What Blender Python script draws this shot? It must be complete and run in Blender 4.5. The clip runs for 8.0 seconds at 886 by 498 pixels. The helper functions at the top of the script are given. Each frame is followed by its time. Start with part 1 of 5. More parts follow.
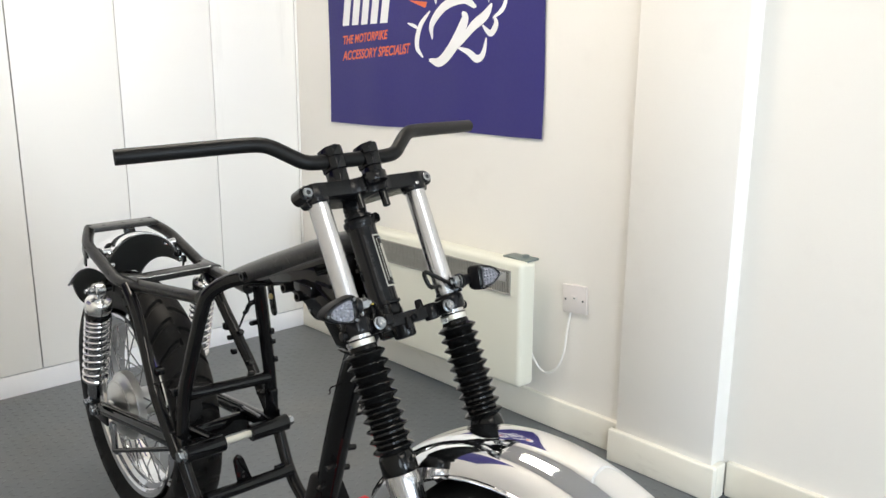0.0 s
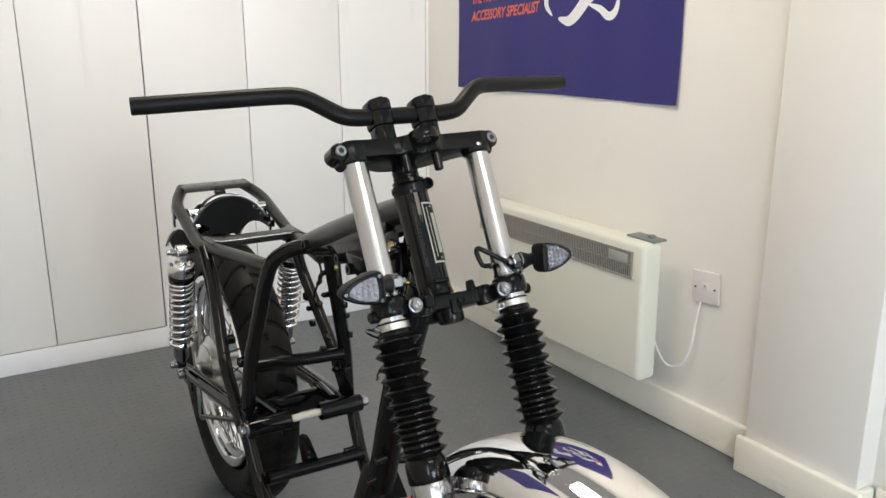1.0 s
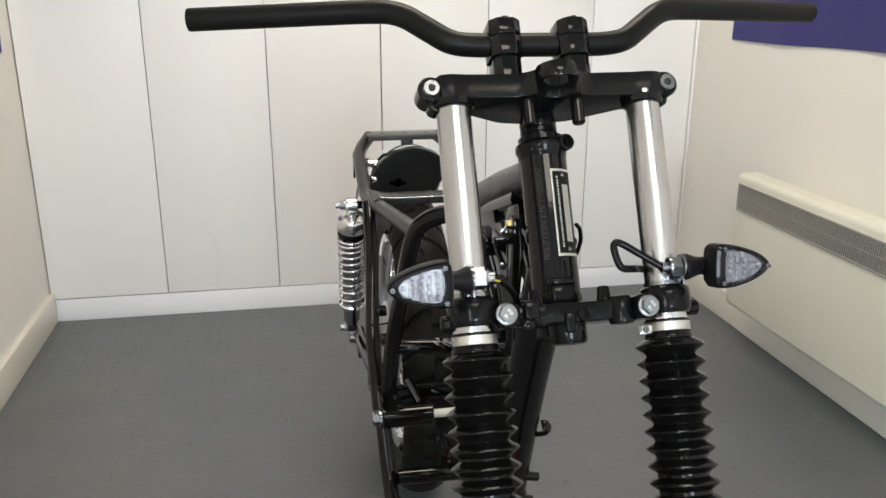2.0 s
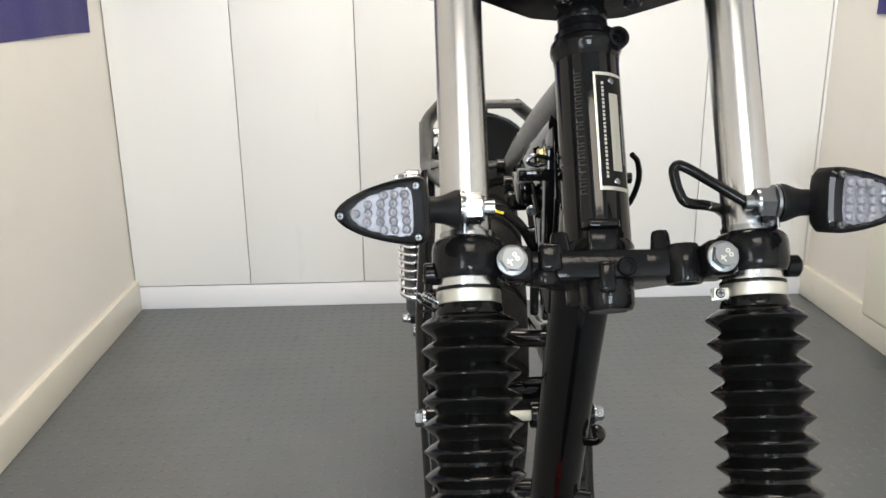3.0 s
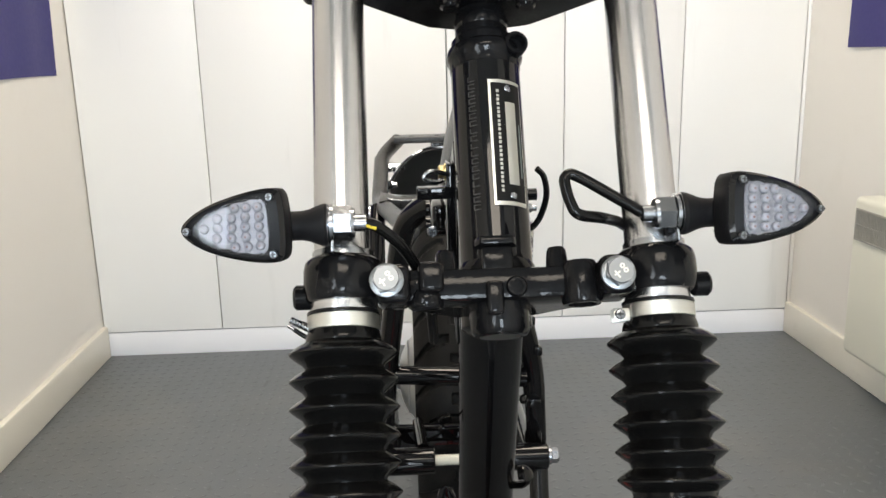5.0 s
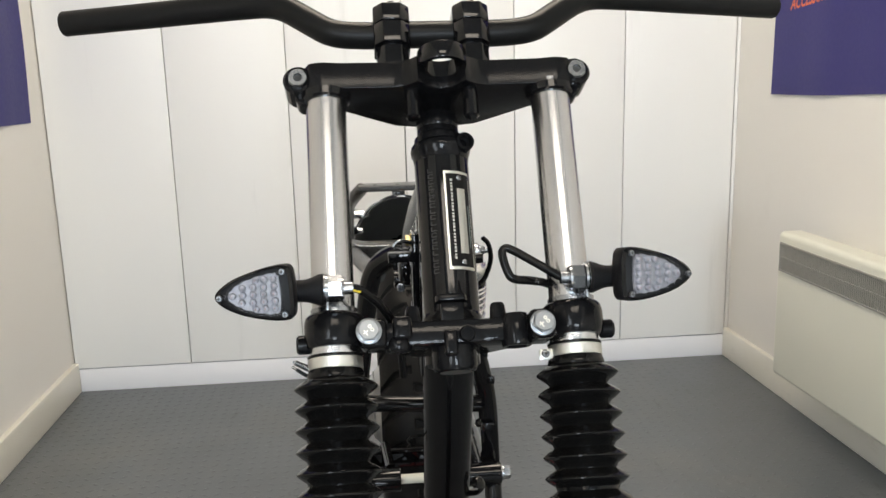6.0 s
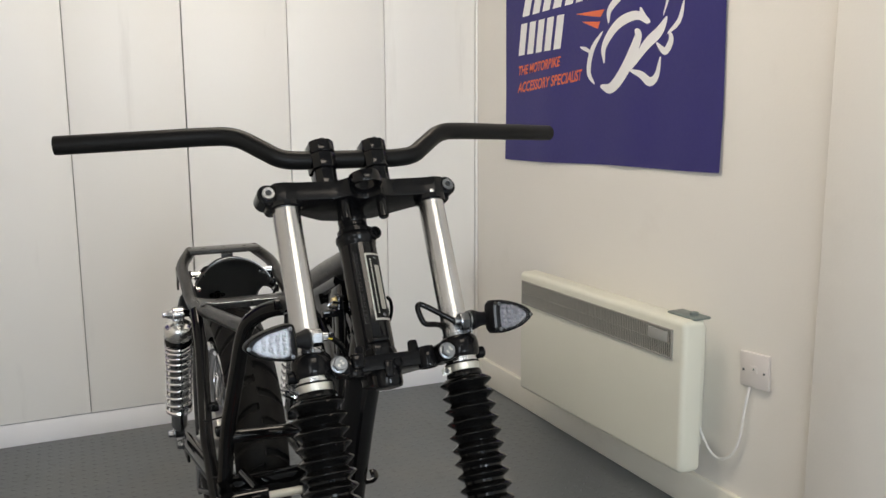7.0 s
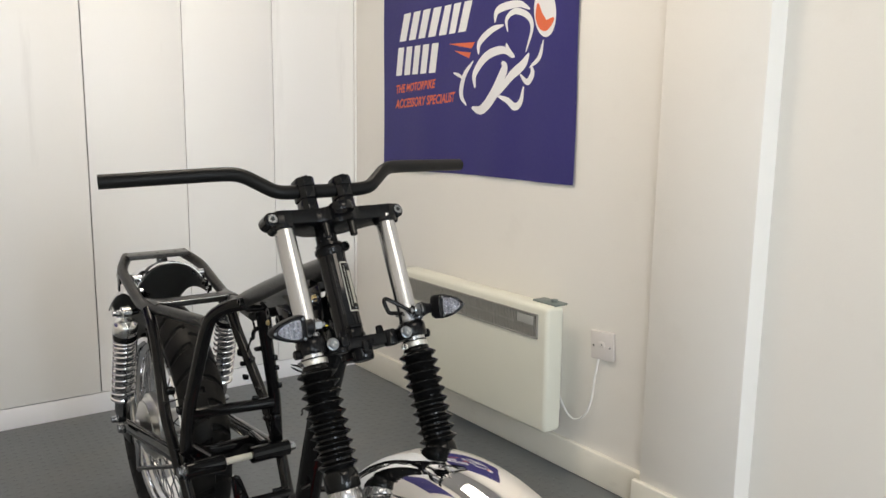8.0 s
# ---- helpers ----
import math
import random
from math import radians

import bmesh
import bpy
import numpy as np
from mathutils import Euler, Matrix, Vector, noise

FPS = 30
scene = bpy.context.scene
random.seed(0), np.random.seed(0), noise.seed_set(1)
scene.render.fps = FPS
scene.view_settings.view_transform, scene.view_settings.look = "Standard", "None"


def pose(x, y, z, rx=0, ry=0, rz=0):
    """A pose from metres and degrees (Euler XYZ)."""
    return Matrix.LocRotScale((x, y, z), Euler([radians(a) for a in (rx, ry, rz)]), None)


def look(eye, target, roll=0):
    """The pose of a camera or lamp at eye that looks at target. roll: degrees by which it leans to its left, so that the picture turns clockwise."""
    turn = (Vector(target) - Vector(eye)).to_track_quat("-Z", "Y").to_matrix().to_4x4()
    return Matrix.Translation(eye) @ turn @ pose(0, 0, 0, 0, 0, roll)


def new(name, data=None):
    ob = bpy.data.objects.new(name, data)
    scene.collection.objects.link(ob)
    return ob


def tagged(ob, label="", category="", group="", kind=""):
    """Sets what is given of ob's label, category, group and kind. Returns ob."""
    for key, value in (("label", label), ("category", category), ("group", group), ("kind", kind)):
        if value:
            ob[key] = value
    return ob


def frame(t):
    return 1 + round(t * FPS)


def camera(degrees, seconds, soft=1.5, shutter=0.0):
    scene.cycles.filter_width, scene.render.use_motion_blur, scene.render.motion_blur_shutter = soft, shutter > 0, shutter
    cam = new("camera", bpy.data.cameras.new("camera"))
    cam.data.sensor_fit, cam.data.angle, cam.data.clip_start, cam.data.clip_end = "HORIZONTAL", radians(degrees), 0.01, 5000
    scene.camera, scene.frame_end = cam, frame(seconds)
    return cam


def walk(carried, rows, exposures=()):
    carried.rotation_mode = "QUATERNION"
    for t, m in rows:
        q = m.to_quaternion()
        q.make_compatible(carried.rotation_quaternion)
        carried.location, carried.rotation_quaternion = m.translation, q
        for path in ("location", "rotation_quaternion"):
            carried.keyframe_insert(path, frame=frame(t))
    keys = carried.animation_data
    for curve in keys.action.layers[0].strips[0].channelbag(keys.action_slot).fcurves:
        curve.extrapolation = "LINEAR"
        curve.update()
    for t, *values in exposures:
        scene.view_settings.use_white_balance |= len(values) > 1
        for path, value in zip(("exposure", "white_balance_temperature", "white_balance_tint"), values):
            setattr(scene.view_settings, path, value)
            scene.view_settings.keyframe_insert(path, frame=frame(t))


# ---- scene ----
cam = camera(55.8, 8.0)
PATH = [
    (0, (-0.687, -0.791, 1.162), (0.624, 0.646, 0.695), 0.4),
    (0.5, (-0.597, -0.844, 1.149), (0.544, 0.726, 0.664), 0.1),
    (1, (-0.464, -0.744, 1.118), (0.526, 0.912, 0.591), -0.0),
    (1.5, (-0.33, -0.634, 1.097), (0.352, 1.156, 0.524), -0.6),
    (2, (-0.18, -0.543, 1.056), (0.172, 1.328, 0.443), 0.2),
    (2.2, (-0.144, -0.516, 1.028), (0.103, 1.369, 0.409), 0.1),
    (3.3, (-0.058, -0.347, 0.919), (0.0, 1.576, 0.37), -0.8),
    (3.5, (-0.061, -0.333, 0.911), (0.005, 1.594, 0.379), -0.6),
    (4, (-0.033, -0.323, 0.909), (0.044, 1.608, 0.395), -1.0),
    (4.5, (0.006, -0.327, 0.906), (0.076, 1.608, 0.406), -1.4),
    (5.8, (0.003, -0.443, 0.951), (0.126, 1.509, 0.531), -1.5),
    (6, (-0.006, -0.483, 0.967), (0.171, 1.466, 0.556), -1.5),
    (6.5, (-0.082, -0.591, 1.002), (0.413, 1.308, 0.618), -0.9),
    (7, (-0.26, -0.74, 1.056), (0.555, 1.057, 0.729), -0.3),
    (7.5, (-0.403, -0.887, 1.095), (0.611, 0.807, 0.778), 0.1),
    (8, (-0.559, -0.966, 1.139), (0.582, 0.64, 0.795), 0.8),
]
EXPOSURES = [(0, 0.36, 6900, 11), (0.6, 0.10, 7000, 11), (1.0, 0.10, 7100, 12), (1.6, 0.04, 7250, 12), (2.0, 0.16, 7250, 12), (3.3, 0.44, 7250, 12),
             (4.5, 0.44, 7250, 12), (5.8, 0.28, 7250, 12), (6.5, -0.12, 7300, 13), (7.0, -0.22, 7300, 13), (8, -0.10, 7300, 13)]
walk(cam, [(t, look(eye, target, roll)) for t, eye, target, roll in PATH], EXPOSURES)

# ---- light: daylight from two windows beside and behind the camera, two ceiling panels, all out of view; the side window and the first panel are added ----
world = bpy.data.worlds.new("sky")
scene.world = world
world.use_nodes = True
wn = world.node_tree
sky = wn.nodes.new("ShaderNodeTexSky")
sky.sky_type, sky.sun_disc = "NISHITA", False
sky.sun_elevation, sky.sun_rotation = radians(40), radians(200)
wn.nodes["Background"].inputs["Strength"].default_value = 0.12
wn.links.new(sky.outputs["Color"], wn.nodes["Background"].inputs["Color"])


def area_lamp(name, m, sx, sy, watts, colour):
    data = bpy.data.lights.new(name, "AREA")
    data.shape, data.size, data.size_y, data.energy, data.color = "RECTANGLE", sx, sy, watts, colour
    ob = new(name, data)
    ob.matrix_world = m
    return ob


for wx in (-0.19, 0.49):
    area_lamp("window_daylight", look((wx, -5.57, 1.35), (wx, 0, 1.2)), 0.58, 1.5, 69, (0.66, 0.82, 1.0))
# added lamp out of view that brightens the east wall
area_lamp("added_side_daylight", look((-0.93, -2.05, 1.45), (0, -2.05, 1.4)), 0.95, 1.1, 29, (0.72, 0.85, 1.0))
# centre, half sizes and power of two unseen ceiling panels; the first is added fill
PANELS = [(0.16, 0.92, 0.42, 0.34, 18.5), (0.10, -1.55, 0.56, 0.28, 9)]
for lx, ly, hx, hy, watts in PANELS:
    area_lamp("unseen_panel_lamp", look((lx, ly, 2.478), (lx, ly + 0.001, 0)), 2 * hx - 0.02, 2 * hy - 0.02, watts, (1.0, 0.94, 0.84))



# ---- materials ----
def material(name, colour, rough=0.5, metal=0.0, vary=0.06, scale=40.0, bump=0.0, bump_scale=400.0,
             rough_vary=0.08, coat=0.0, stretch=(1, 1, 1), spec=0.5, tilt=0.0):
    m = bpy.data.materials.new(name)
    m.use_nodes = True
    nt = m.node_tree
    bsdf = nt.nodes["Principled BSDF"]
    tex = nt.nodes.new("ShaderNodeTexCoord")
    mapping = nt.nodes.new("ShaderNodeMapping")
    mapping.inputs["Scale"].default_value = stretch
    turned = nt.nodes.new("ShaderNodeMapping")
    turned.inputs["Rotation"].default_value = (radians(tilt), 0, 0)
    nt.links.new(tex.outputs["Object"], turned.inputs["Vector"])
    nt.links.new(turned.outputs["Vector"], mapping.inputs["Vector"])
    big = nt.nodes.new("ShaderNodeTexNoise")
    big.inputs["Scale"].default_value, big.inputs["Detail"].default_value = scale, 6
    small = nt.nodes.new("ShaderNodeTexNoise")
    small.inputs["Scale"].default_value, small.inputs["Detail"].default_value = bump_scale, 3
    for n in (big, small):
        nt.links.new(mapping.outputs["Vector"], n.inputs["Vector"])
    ramp = nt.nodes.new("ShaderNodeMixRGB")
    ramp.inputs["Color1"].default_value = (*[max(0, c * (1 - vary)) for c in colour], 1)
    ramp.inputs["Color2"].default_value = (*[min(1, c * (1 + vary)) for c in colour], 1)
    nt.links.new(big.outputs["Fac"], ramp.inputs["Fac"])
    nt.links.new(ramp.outputs["Color"], bsdf.inputs["Base Color"])
    rmap = nt.nodes.new("ShaderNodeMapRange")
    rmap.inputs["To Min"].default_value = max(0.01, rough - rough_vary)
    rmap.inputs["To Max"].default_value = min(1, rough + rough_vary)
    nt.links.new(small.outputs["Fac"], rmap.inputs["Value"])
    nt.links.new(rmap.outputs["Result"], bsdf.inputs["Roughness"])
    bsdf.inputs["Metallic"].default_value = metal
    bsdf.inputs["Coat Weight"].default_value = coat
    bsdf.inputs["Specular IOR Level"].default_value = spec
    if bump:
        b = nt.nodes.new("ShaderNodeBump")
        b.inputs["Strength"].default_value, b.inputs["Distance"].default_value = bump, 0.002
        nt.links.new(small.outputs["Fac"], b.inputs["Height"])
        nt.links.new(b.outputs["Normal"], bsdf.inputs["Normal"])
    return m


WALL = material("wall_paint", (0.80, 0.775, 0.73), 0.75, vary=0.015, scale=3, bump=0.12, bump_scale=160)
# dark colour for the unseen wall, keeps reflections in black parts low
DIMWALL = material("dim_wall_grey", (0.13, 0.13, 0.132), 0.7, vary=0.04, scale=3, bump=0.1, bump_scale=160)
# unseen ceiling, greyed so that glossy black reflects less of it
CEIL = material("dimmed_ceiling", (0.46, 0.455, 0.445), 0.8, vary=0.01, scale=3)
DOOR = material("white_laminate", (0.86, 0.848, 0.82), 0.42, vary=0.02, scale=4, bump=0.05, bump_scale=60, stretch=(1, 1, 0.15))
PLINTH = material("plinth_laminate", (0.84, 0.84, 0.86), 0.45, vary=0.02, scale=5)
SKIRT = material("skirting_gloss", (0.80, 0.77, 0.68), 0.35, vary=0.03, scale=12, bump=0.05, bump_scale=80)
FLOOR = material("floor_vinyl", (0.110, 0.120, 0.129), 0.31, vary=0.16, scale=5, bump=0.15, bump_scale=260)
GLOSS = material("black_gloss_paint", (0.0045, 0.0045, 0.005), 0.045, vary=0.3, scale=30, bump=0.03, bump_scale=60, rough_vary=0.02, spec=0.27)
CLAMP = material("black_anodised", (0.0042, 0.0042, 0.0047), 0.075, vary=0.3, scale=30, bump=0.01, bump_scale=200, rough_vary=0.03, spec=0.28)
PLATE = material("black_satin_anodised", (0.0045, 0.0045, 0.005), 0.24, vary=0.3, scale=30, bump=0.01, bump_scale=200, rough_vary=0.05, spec=0.22)
CAST = material("black_cast_paint", (0.006, 0.006, 0.0065), 0.07, vary=0.3, scale=60, bump=0.06, bump_scale=420, rough_vary=0.03, spec=0.16)
SATIN = material("black_satin_paint", (0.007, 0.007, 0.007), 0.38, vary=0.2, scale=60, rough_vary=0.06, spec=0.14)
MATT = material("black_plastic", (0.008, 0.008, 0.009), 0.48, vary=0.2, scale=60, bump=0.06, bump_scale=600, spec=0.15)
RUBBER = material("black_rubber", (0.004, 0.004, 0.004), 0.15, vary=0.25, scale=50, bump=0.012, bump_scale=120, rough_vary=0.03, spec=0.19)
TYRE = material("tyre_rubber", (0.0085, 0.0085, 0.0085), 0.52, vary=0.25, scale=40, bump=0.15, bump_scale=300, spec=0.14)
CHROME = material("chrome", (0.83, 0.83, 0.84), 0.05, 1.0, vary=0.01, scale=20, rough_vary=0.02)
DUSTY = material("dusty_black_paint", (0.014, 0.0138, 0.0136), 0.30, vary=0.35, scale=25, bump=0.08, bump_scale=300, rough_vary=0.1, spec=0.4)
LINING = material("dark_lining", (0.062, 0.064, 0.063), 0.45, vary=0.2, scale=20, bump=0.06, bump_scale=200, spec=0.4)
STEEL = material("fork_steel", (0.50, 0.50, 0.505), 0.25, 1.0, vary=0.06, scale=300, bump=0.12, bump_scale=420, rough_vary=0.03, stretch=(1, 1, 0.002), tilt=27.5)
ALLOY = material("polished_alloy", (0.56, 0.56, 0.56), 0.24, 1.0, vary=0.04, scale=40, rough_vary=0.01)
BRUSHED = material("brushed_alloy", (0.40, 0.40, 0.405), 0.27, 1.0, vary=0.10, scale=260, bump=0.10, bump_scale=380, rough_vary=0.04, stretch=(1, 1, 0.004), tilt=27.5)
BOLT = material("bolt_zinc", (0.23, 0.243, 0.256), 0.36, 1.0, vary=0.08, scale=200, rough_vary=0.04)
SILVER = material("satin_silver", (0.80, 0.80, 0.79), 0.25, 1.0, vary=0.04, scale=60, rough_vary=0.01)
DRUM = material("cast_alloy_drum", (0.60, 0.60, 0.59), 0.36, 1.0, vary=0.08, scale=40, bump=0.02, bump_scale=200, rough_vary=0.08)
ZINC = material("zinc_plate", (0.30, 0.312, 0.328), 0.24, 1.0, vary=0.06, scale=90, bump=0.008, bump_scale=500)
BAND = material("zinc_band", (0.62, 0.62, 0.58), 0.38, 1.0, vary=0.05, scale=60)
GOLDZINC = material("yellow_zinc", (0.62, 0.50, 0.26), 0.3, 1.0, vary=0.1, scale=90)
ENAMEL = material("heater_enamel", (0.70, 0.695, 0.60), 0.38, vary=0.02, scale=8, bump=0.03, bump_scale=200)
GRILLE = material("heater_grille", (0.30, 0.29, 0.26), 0.5, vary=0.08, scale=40)
GREYPLATE = material("grey_steel", (0.36, 0.36, 0.34), 0.5, vary=0.05, scale=40)
OUTLET = material("outlet_plastic", (0.72, 0.68, 0.66), 0.35, vary=0.02, scale=30)
JOINT = material("carcass_board", (0.46, 0.45, 0.43), 0.7)
# one dark colour painted in for the shade inside slots, bores and holes
HOLE_SHADE = material("painted_hole_shade", (0.03, 0.03, 0.028), 0.8)
PLASTIC = material("white_plastic", (0.80, 0.79, 0.76), 0.3, vary=0.02, scale=30)
GREYPL = material("grey_plastic", (0.15, 0.18, 0.17), 0.45, vary=0.05, scale=40)
VINYL = material("purple_vinyl", (0.021, 0.017, 0.150), 0.55, vary=0.08, scale=3, bump=0.03, bump_scale=90)
PRINT_W = material("white_print", (0.78, 0.78, 0.79), 0.45, vary=0.02, scale=10)
PRINT_O = material("orange_print", (0.74, 0.14, 0.05), 0.45, vary=0.05, scale=20)
RED = material("red_card", (0.75, 0.03, 0.03), 0.45, vary=0.05, scale=20)
IVORY = material("ivory_sleeve", (0.58, 0.57, 0.50), 0.45, vary=0.1, scale=60)
YELLOW = material("yellow_wire", (0.7, 0.52, 0.03), 0.4)
CHIP = material("led_chip", (0.10, 0.045, 0.04), 0.4)
STAMP = material("stamped_metal", (0.055, 0.055, 0.055), 0.4, 0.5)
LEDBOARD = material("led_reflector", (0.13, 0.128, 0.138), 0.35, 0.2, vary=0.1, scale=300)


def marks(m, colour, amount, scale, stretch, lo, hi):
    """Smears and stains with shapes of their own, laid over a material's colour."""
    nt = m.node_tree
    bsdf = nt.nodes["Principled BSDF"]
    tex = nt.nodes.new("ShaderNodeTexCoord")
    mapping = nt.nodes.new("ShaderNodeMapping")
    mapping.inputs["Scale"].default_value = stretch
    noise = nt.nodes.new("ShaderNodeTexNoise")
    noise.inputs["Scale"].default_value, noise.inputs["Detail"].default_value, noise.inputs["Roughness"].default_value = scale, 8, 0.62
    span = nt.nodes.new("ShaderNodeMapRange")
    span.inputs["From Min"].default_value, span.inputs["From Max"].default_value = lo, hi
    span.inputs["To Max"].default_value = amount
    mix = nt.nodes.new("ShaderNodeMixRGB")
    mix.inputs["Color2"].default_value = (*colour, 1)
    old = bsdf.inputs["Base Color"].links[0].from_socket
    nt.links.new(tex.outputs["Object"], mapping.inputs["Vector"])
    nt.links.new(mapping.outputs["Vector"], noise.inputs["Vector"])
    nt.links.new(noise.outputs["Fac"], span.inputs["Value"])
    nt.links.new(span.outputs["Result"], mix.inputs["Fac"])
    nt.links.new(old, mix.inputs["Color1"])
    nt.links.new(mix.outputs["Color"], bsdf.inputs["Base Color"])


marks(FLOOR, (0.17, 0.16, 0.14), 0.38, 2.2, (1, 1, 1), 0.50, 0.72)
marks(FLOOR, (0.06, 0.06, 0.06), 0.45, 30, (1, 0.35, 1), 0.62, 0.70)
marks(DOOR, (0.55, 0.53, 0.50), 0.22, 9, (1, 1, 0.10), 0.64, 0.74)
marks(WALL, (0.66, 0.63, 0.58), 0.20, 5, (1, 1, 1), 0.58, 0.75)
marks(SKIRT, (0.50, 0.46, 0.38), 0.30, 22, (1, 0.3, 1), 0.60, 0.72)
marks(DUSTY, (0.09, 0.086, 0.082), 0.30, 60, (1, 1, 1), 0.52, 0.72)
marks(TYRE, (0.045, 0.042, 0.038), 0.25, 18, (1, 1, 1), 0.50, 0.72)


def glass(name, colour, rough=0.02, ior=1.45):
    m = bpy.data.materials.new(name)
    m.use_nodes = True
    b = m.node_tree.nodes["Principled BSDF"]
    b.inputs["Base Color"].default_value = (*colour, 1)
    b.inputs["Roughness"].default_value = rough
    b.inputs["Transmission Weight"].default_value = 1
    b.inputs["IOR"].default_value = ior
    return m


LENS = glass("clear_lens", (0.95, 0.96, 0.98), 0.02, 1.2)
LED = material("led_dome", (0.20, 0.20, 0.215), 0.08, vary=0.05, scale=300, rough_vary=0.03)
PANE = glass("window_glass", (0.98, 0.99, 0.99))
LAMP = bpy.data.materials.new("lit_panel")
LAMP.use_nodes = True
LAMP.node_tree.nodes["Principled BSDF"].inputs["Emission Color"].default_value = (1.0, 0.95, 0.88, 1)
LAMP.node_tree.nodes["Principled BSDF"].inputs["Emission Strength"].default_value = 3.0


# ---- mesh tools ----
def mesh_of(name, bm, mat, smooth=True):
    bmesh.ops.recalc_face_normals(bm, faces=bm.faces)
    me = bpy.data.meshes.new(name)
    bm.to_mesh(me)
    bm.free()
    me.materials.append(mat)
    if smooth and len(me.polygons):
        me.polygons.foreach_set("use_smooth", [True] * len(me.polygons))
        me.set_sharp_from_angle(angle=radians(38))
    return me


def part(name, bm, mat, parent, label="", smooth=True):
    """One mesh object under a thing or under a part; the mesh is in world metres."""
    ob = new(name, mesh_of(name, bm, mat, smooth))
    ob.parent = parent
    ob.matrix_parent_inverse = parent_world(parent).inverted()
    if label:
        tagged(ob, label)
    return ob


def parent_world(ob):
    m = ob.matrix_basis.copy()
    while ob.parent is not None:
        m = ob.parent.matrix_basis @ ob.matrix_parent_inverse @ m
        ob = ob.parent
    return m


def thing(name, base, label, category, group="", kind=""):
    e = new(name)
    e.empty_display_size = 0.05
    e.location = base
    return tagged(e, label, category, group, kind)


def solo(name, bm, mat, label, category, group="", kind="", smooth=True):
    return tagged(new(name, mesh_of(name, bm, mat, smooth)), label, category, group, kind)


def structure(name, bm, mat, label="", smooth=True):
    return tagged(new(name, mesh_of(name, bm, mat, smooth)), label, "", "", "structure")


def box(lo, hi, bevel=0.0, m=None, bm=None, seg=2):
    """A box from corner to corner, with rounded edges, in the frame m."""
    out = bmesh.new()
    bmesh.ops.create_cube(out, size=1)
    lo, hi = Vector(lo), Vector(hi)
    for v in out.verts:
        v.co = Vector([(lo[i] + hi[i]) / 2 + v.co[i] * (hi[i] - lo[i]) for i in range(3)])
    if bevel:
        bmesh.ops.bevel(out, geom=out.edges[:], offset=bevel, segments=seg, affect="EDGES", profile=0.5)
    return placed(out, m, bm)


def placed(out, m=None, bm=None):
    if m is not None:
        out.transform(m)
    if bm is None:
        return out
    tmp = bpy.data.meshes.new("tmp")
    out.to_mesh(tmp)
    out.free()
    bm.from_mesh(tmp)
    bpy.data.meshes.remove(tmp)
    return bm


def axis_frame(origin, axis, side=None):
    z = Vector(axis).normalized()
    x = Vector(side) if side is not None else (Vector((1, 0, 0)) if abs(z.x) < 0.9 else Vector((0, 1, 0)))
    x = (x - z * x.dot(z)).normalized()
    y = z.cross(x)
    m = Matrix.Identity(4)
    for i in range(3):
        m[i][0], m[i][1], m[i][2], m[i][3] = x[i], y[i], z[i], origin[i]
    return m


def lathe(profile, m=None, seg=24, bm=None, close=True):
    """Turns (radius, height) pairs about the z axis of m."""
    out = bmesh.new()
    rings = []
    for r, h in profile:
        rings.append([out.verts.new((max(r, 1e-5) * math.cos(2 * math.pi * i / seg), max(r, 1e-5) * math.sin(2 * math.pi * i / seg), h)) for i in range(seg)])
    for a, b in zip(rings, rings[1:]):
        for i in range(seg):
            j = (i + 1) % seg
            out.faces.new((a[i], a[j], b[j], b[i]))
    if close:
        out.faces.new(rings[0][::-1])
        out.faces.new(rings[-1])
    return placed(out, m, bm)


def rod(p, q, r, seg=14, bm=None, bevel=0.0, r2=None):
    p, q = Vector(p), Vector(q)
    length, r2 = (q - p).length, r if r2 is None else r2
    b = min(bevel, r * 0.9, length * 0.4)
    prof = [(r - b, 0), (r, b), (r2, length - b), (r2 - b, length)] if b else [(r, 0), (r2, length)]
    return lathe(prof, axis_frame(p, q - p), seg, bm)


def curve_points(pts, n=8):
    """A smooth line through the given points."""
    p = [Vector(a) for a in pts]
    if len(p) < 3:
        return p
    p = [p[0] * 2 - p[1], *p, p[-1] * 2 - p[-2]]
    out = []
    for i in range(1, len(p) - 2):
        for k in range(n):
            t = k / n
            a, b, c, d = p[i - 1], p[i], p[i + 1], p[i + 2]
            out.append(0.5 * ((2 * b) + (c - a) * t + (2 * a - 5 * b + 4 * c - d) * t * t + (3 * b - a - 3 * c + d) * t ** 3))
    out.append(p[-2])
    return out


def bent(pts, radius, n=5):
    """Straight runs between the points, with each inner corner rounded."""
    p = [Vector(a) for a in pts]
    out = [p[0]]
    for a, b, c in zip(p, p[1:], p[2:]):
        r = min(radius, (b - a).length * 0.48, (c - b).length * 0.48)
        s, e = b + (a - b).normalized() * r, b + (c - b).normalized() * r
        for k in range(n + 1):
            t = k / n
            out.append(s * (1 - t) ** 2 + b * 2 * t * (1 - t) + e * t * t)
    out.append(p[-1])
    return out


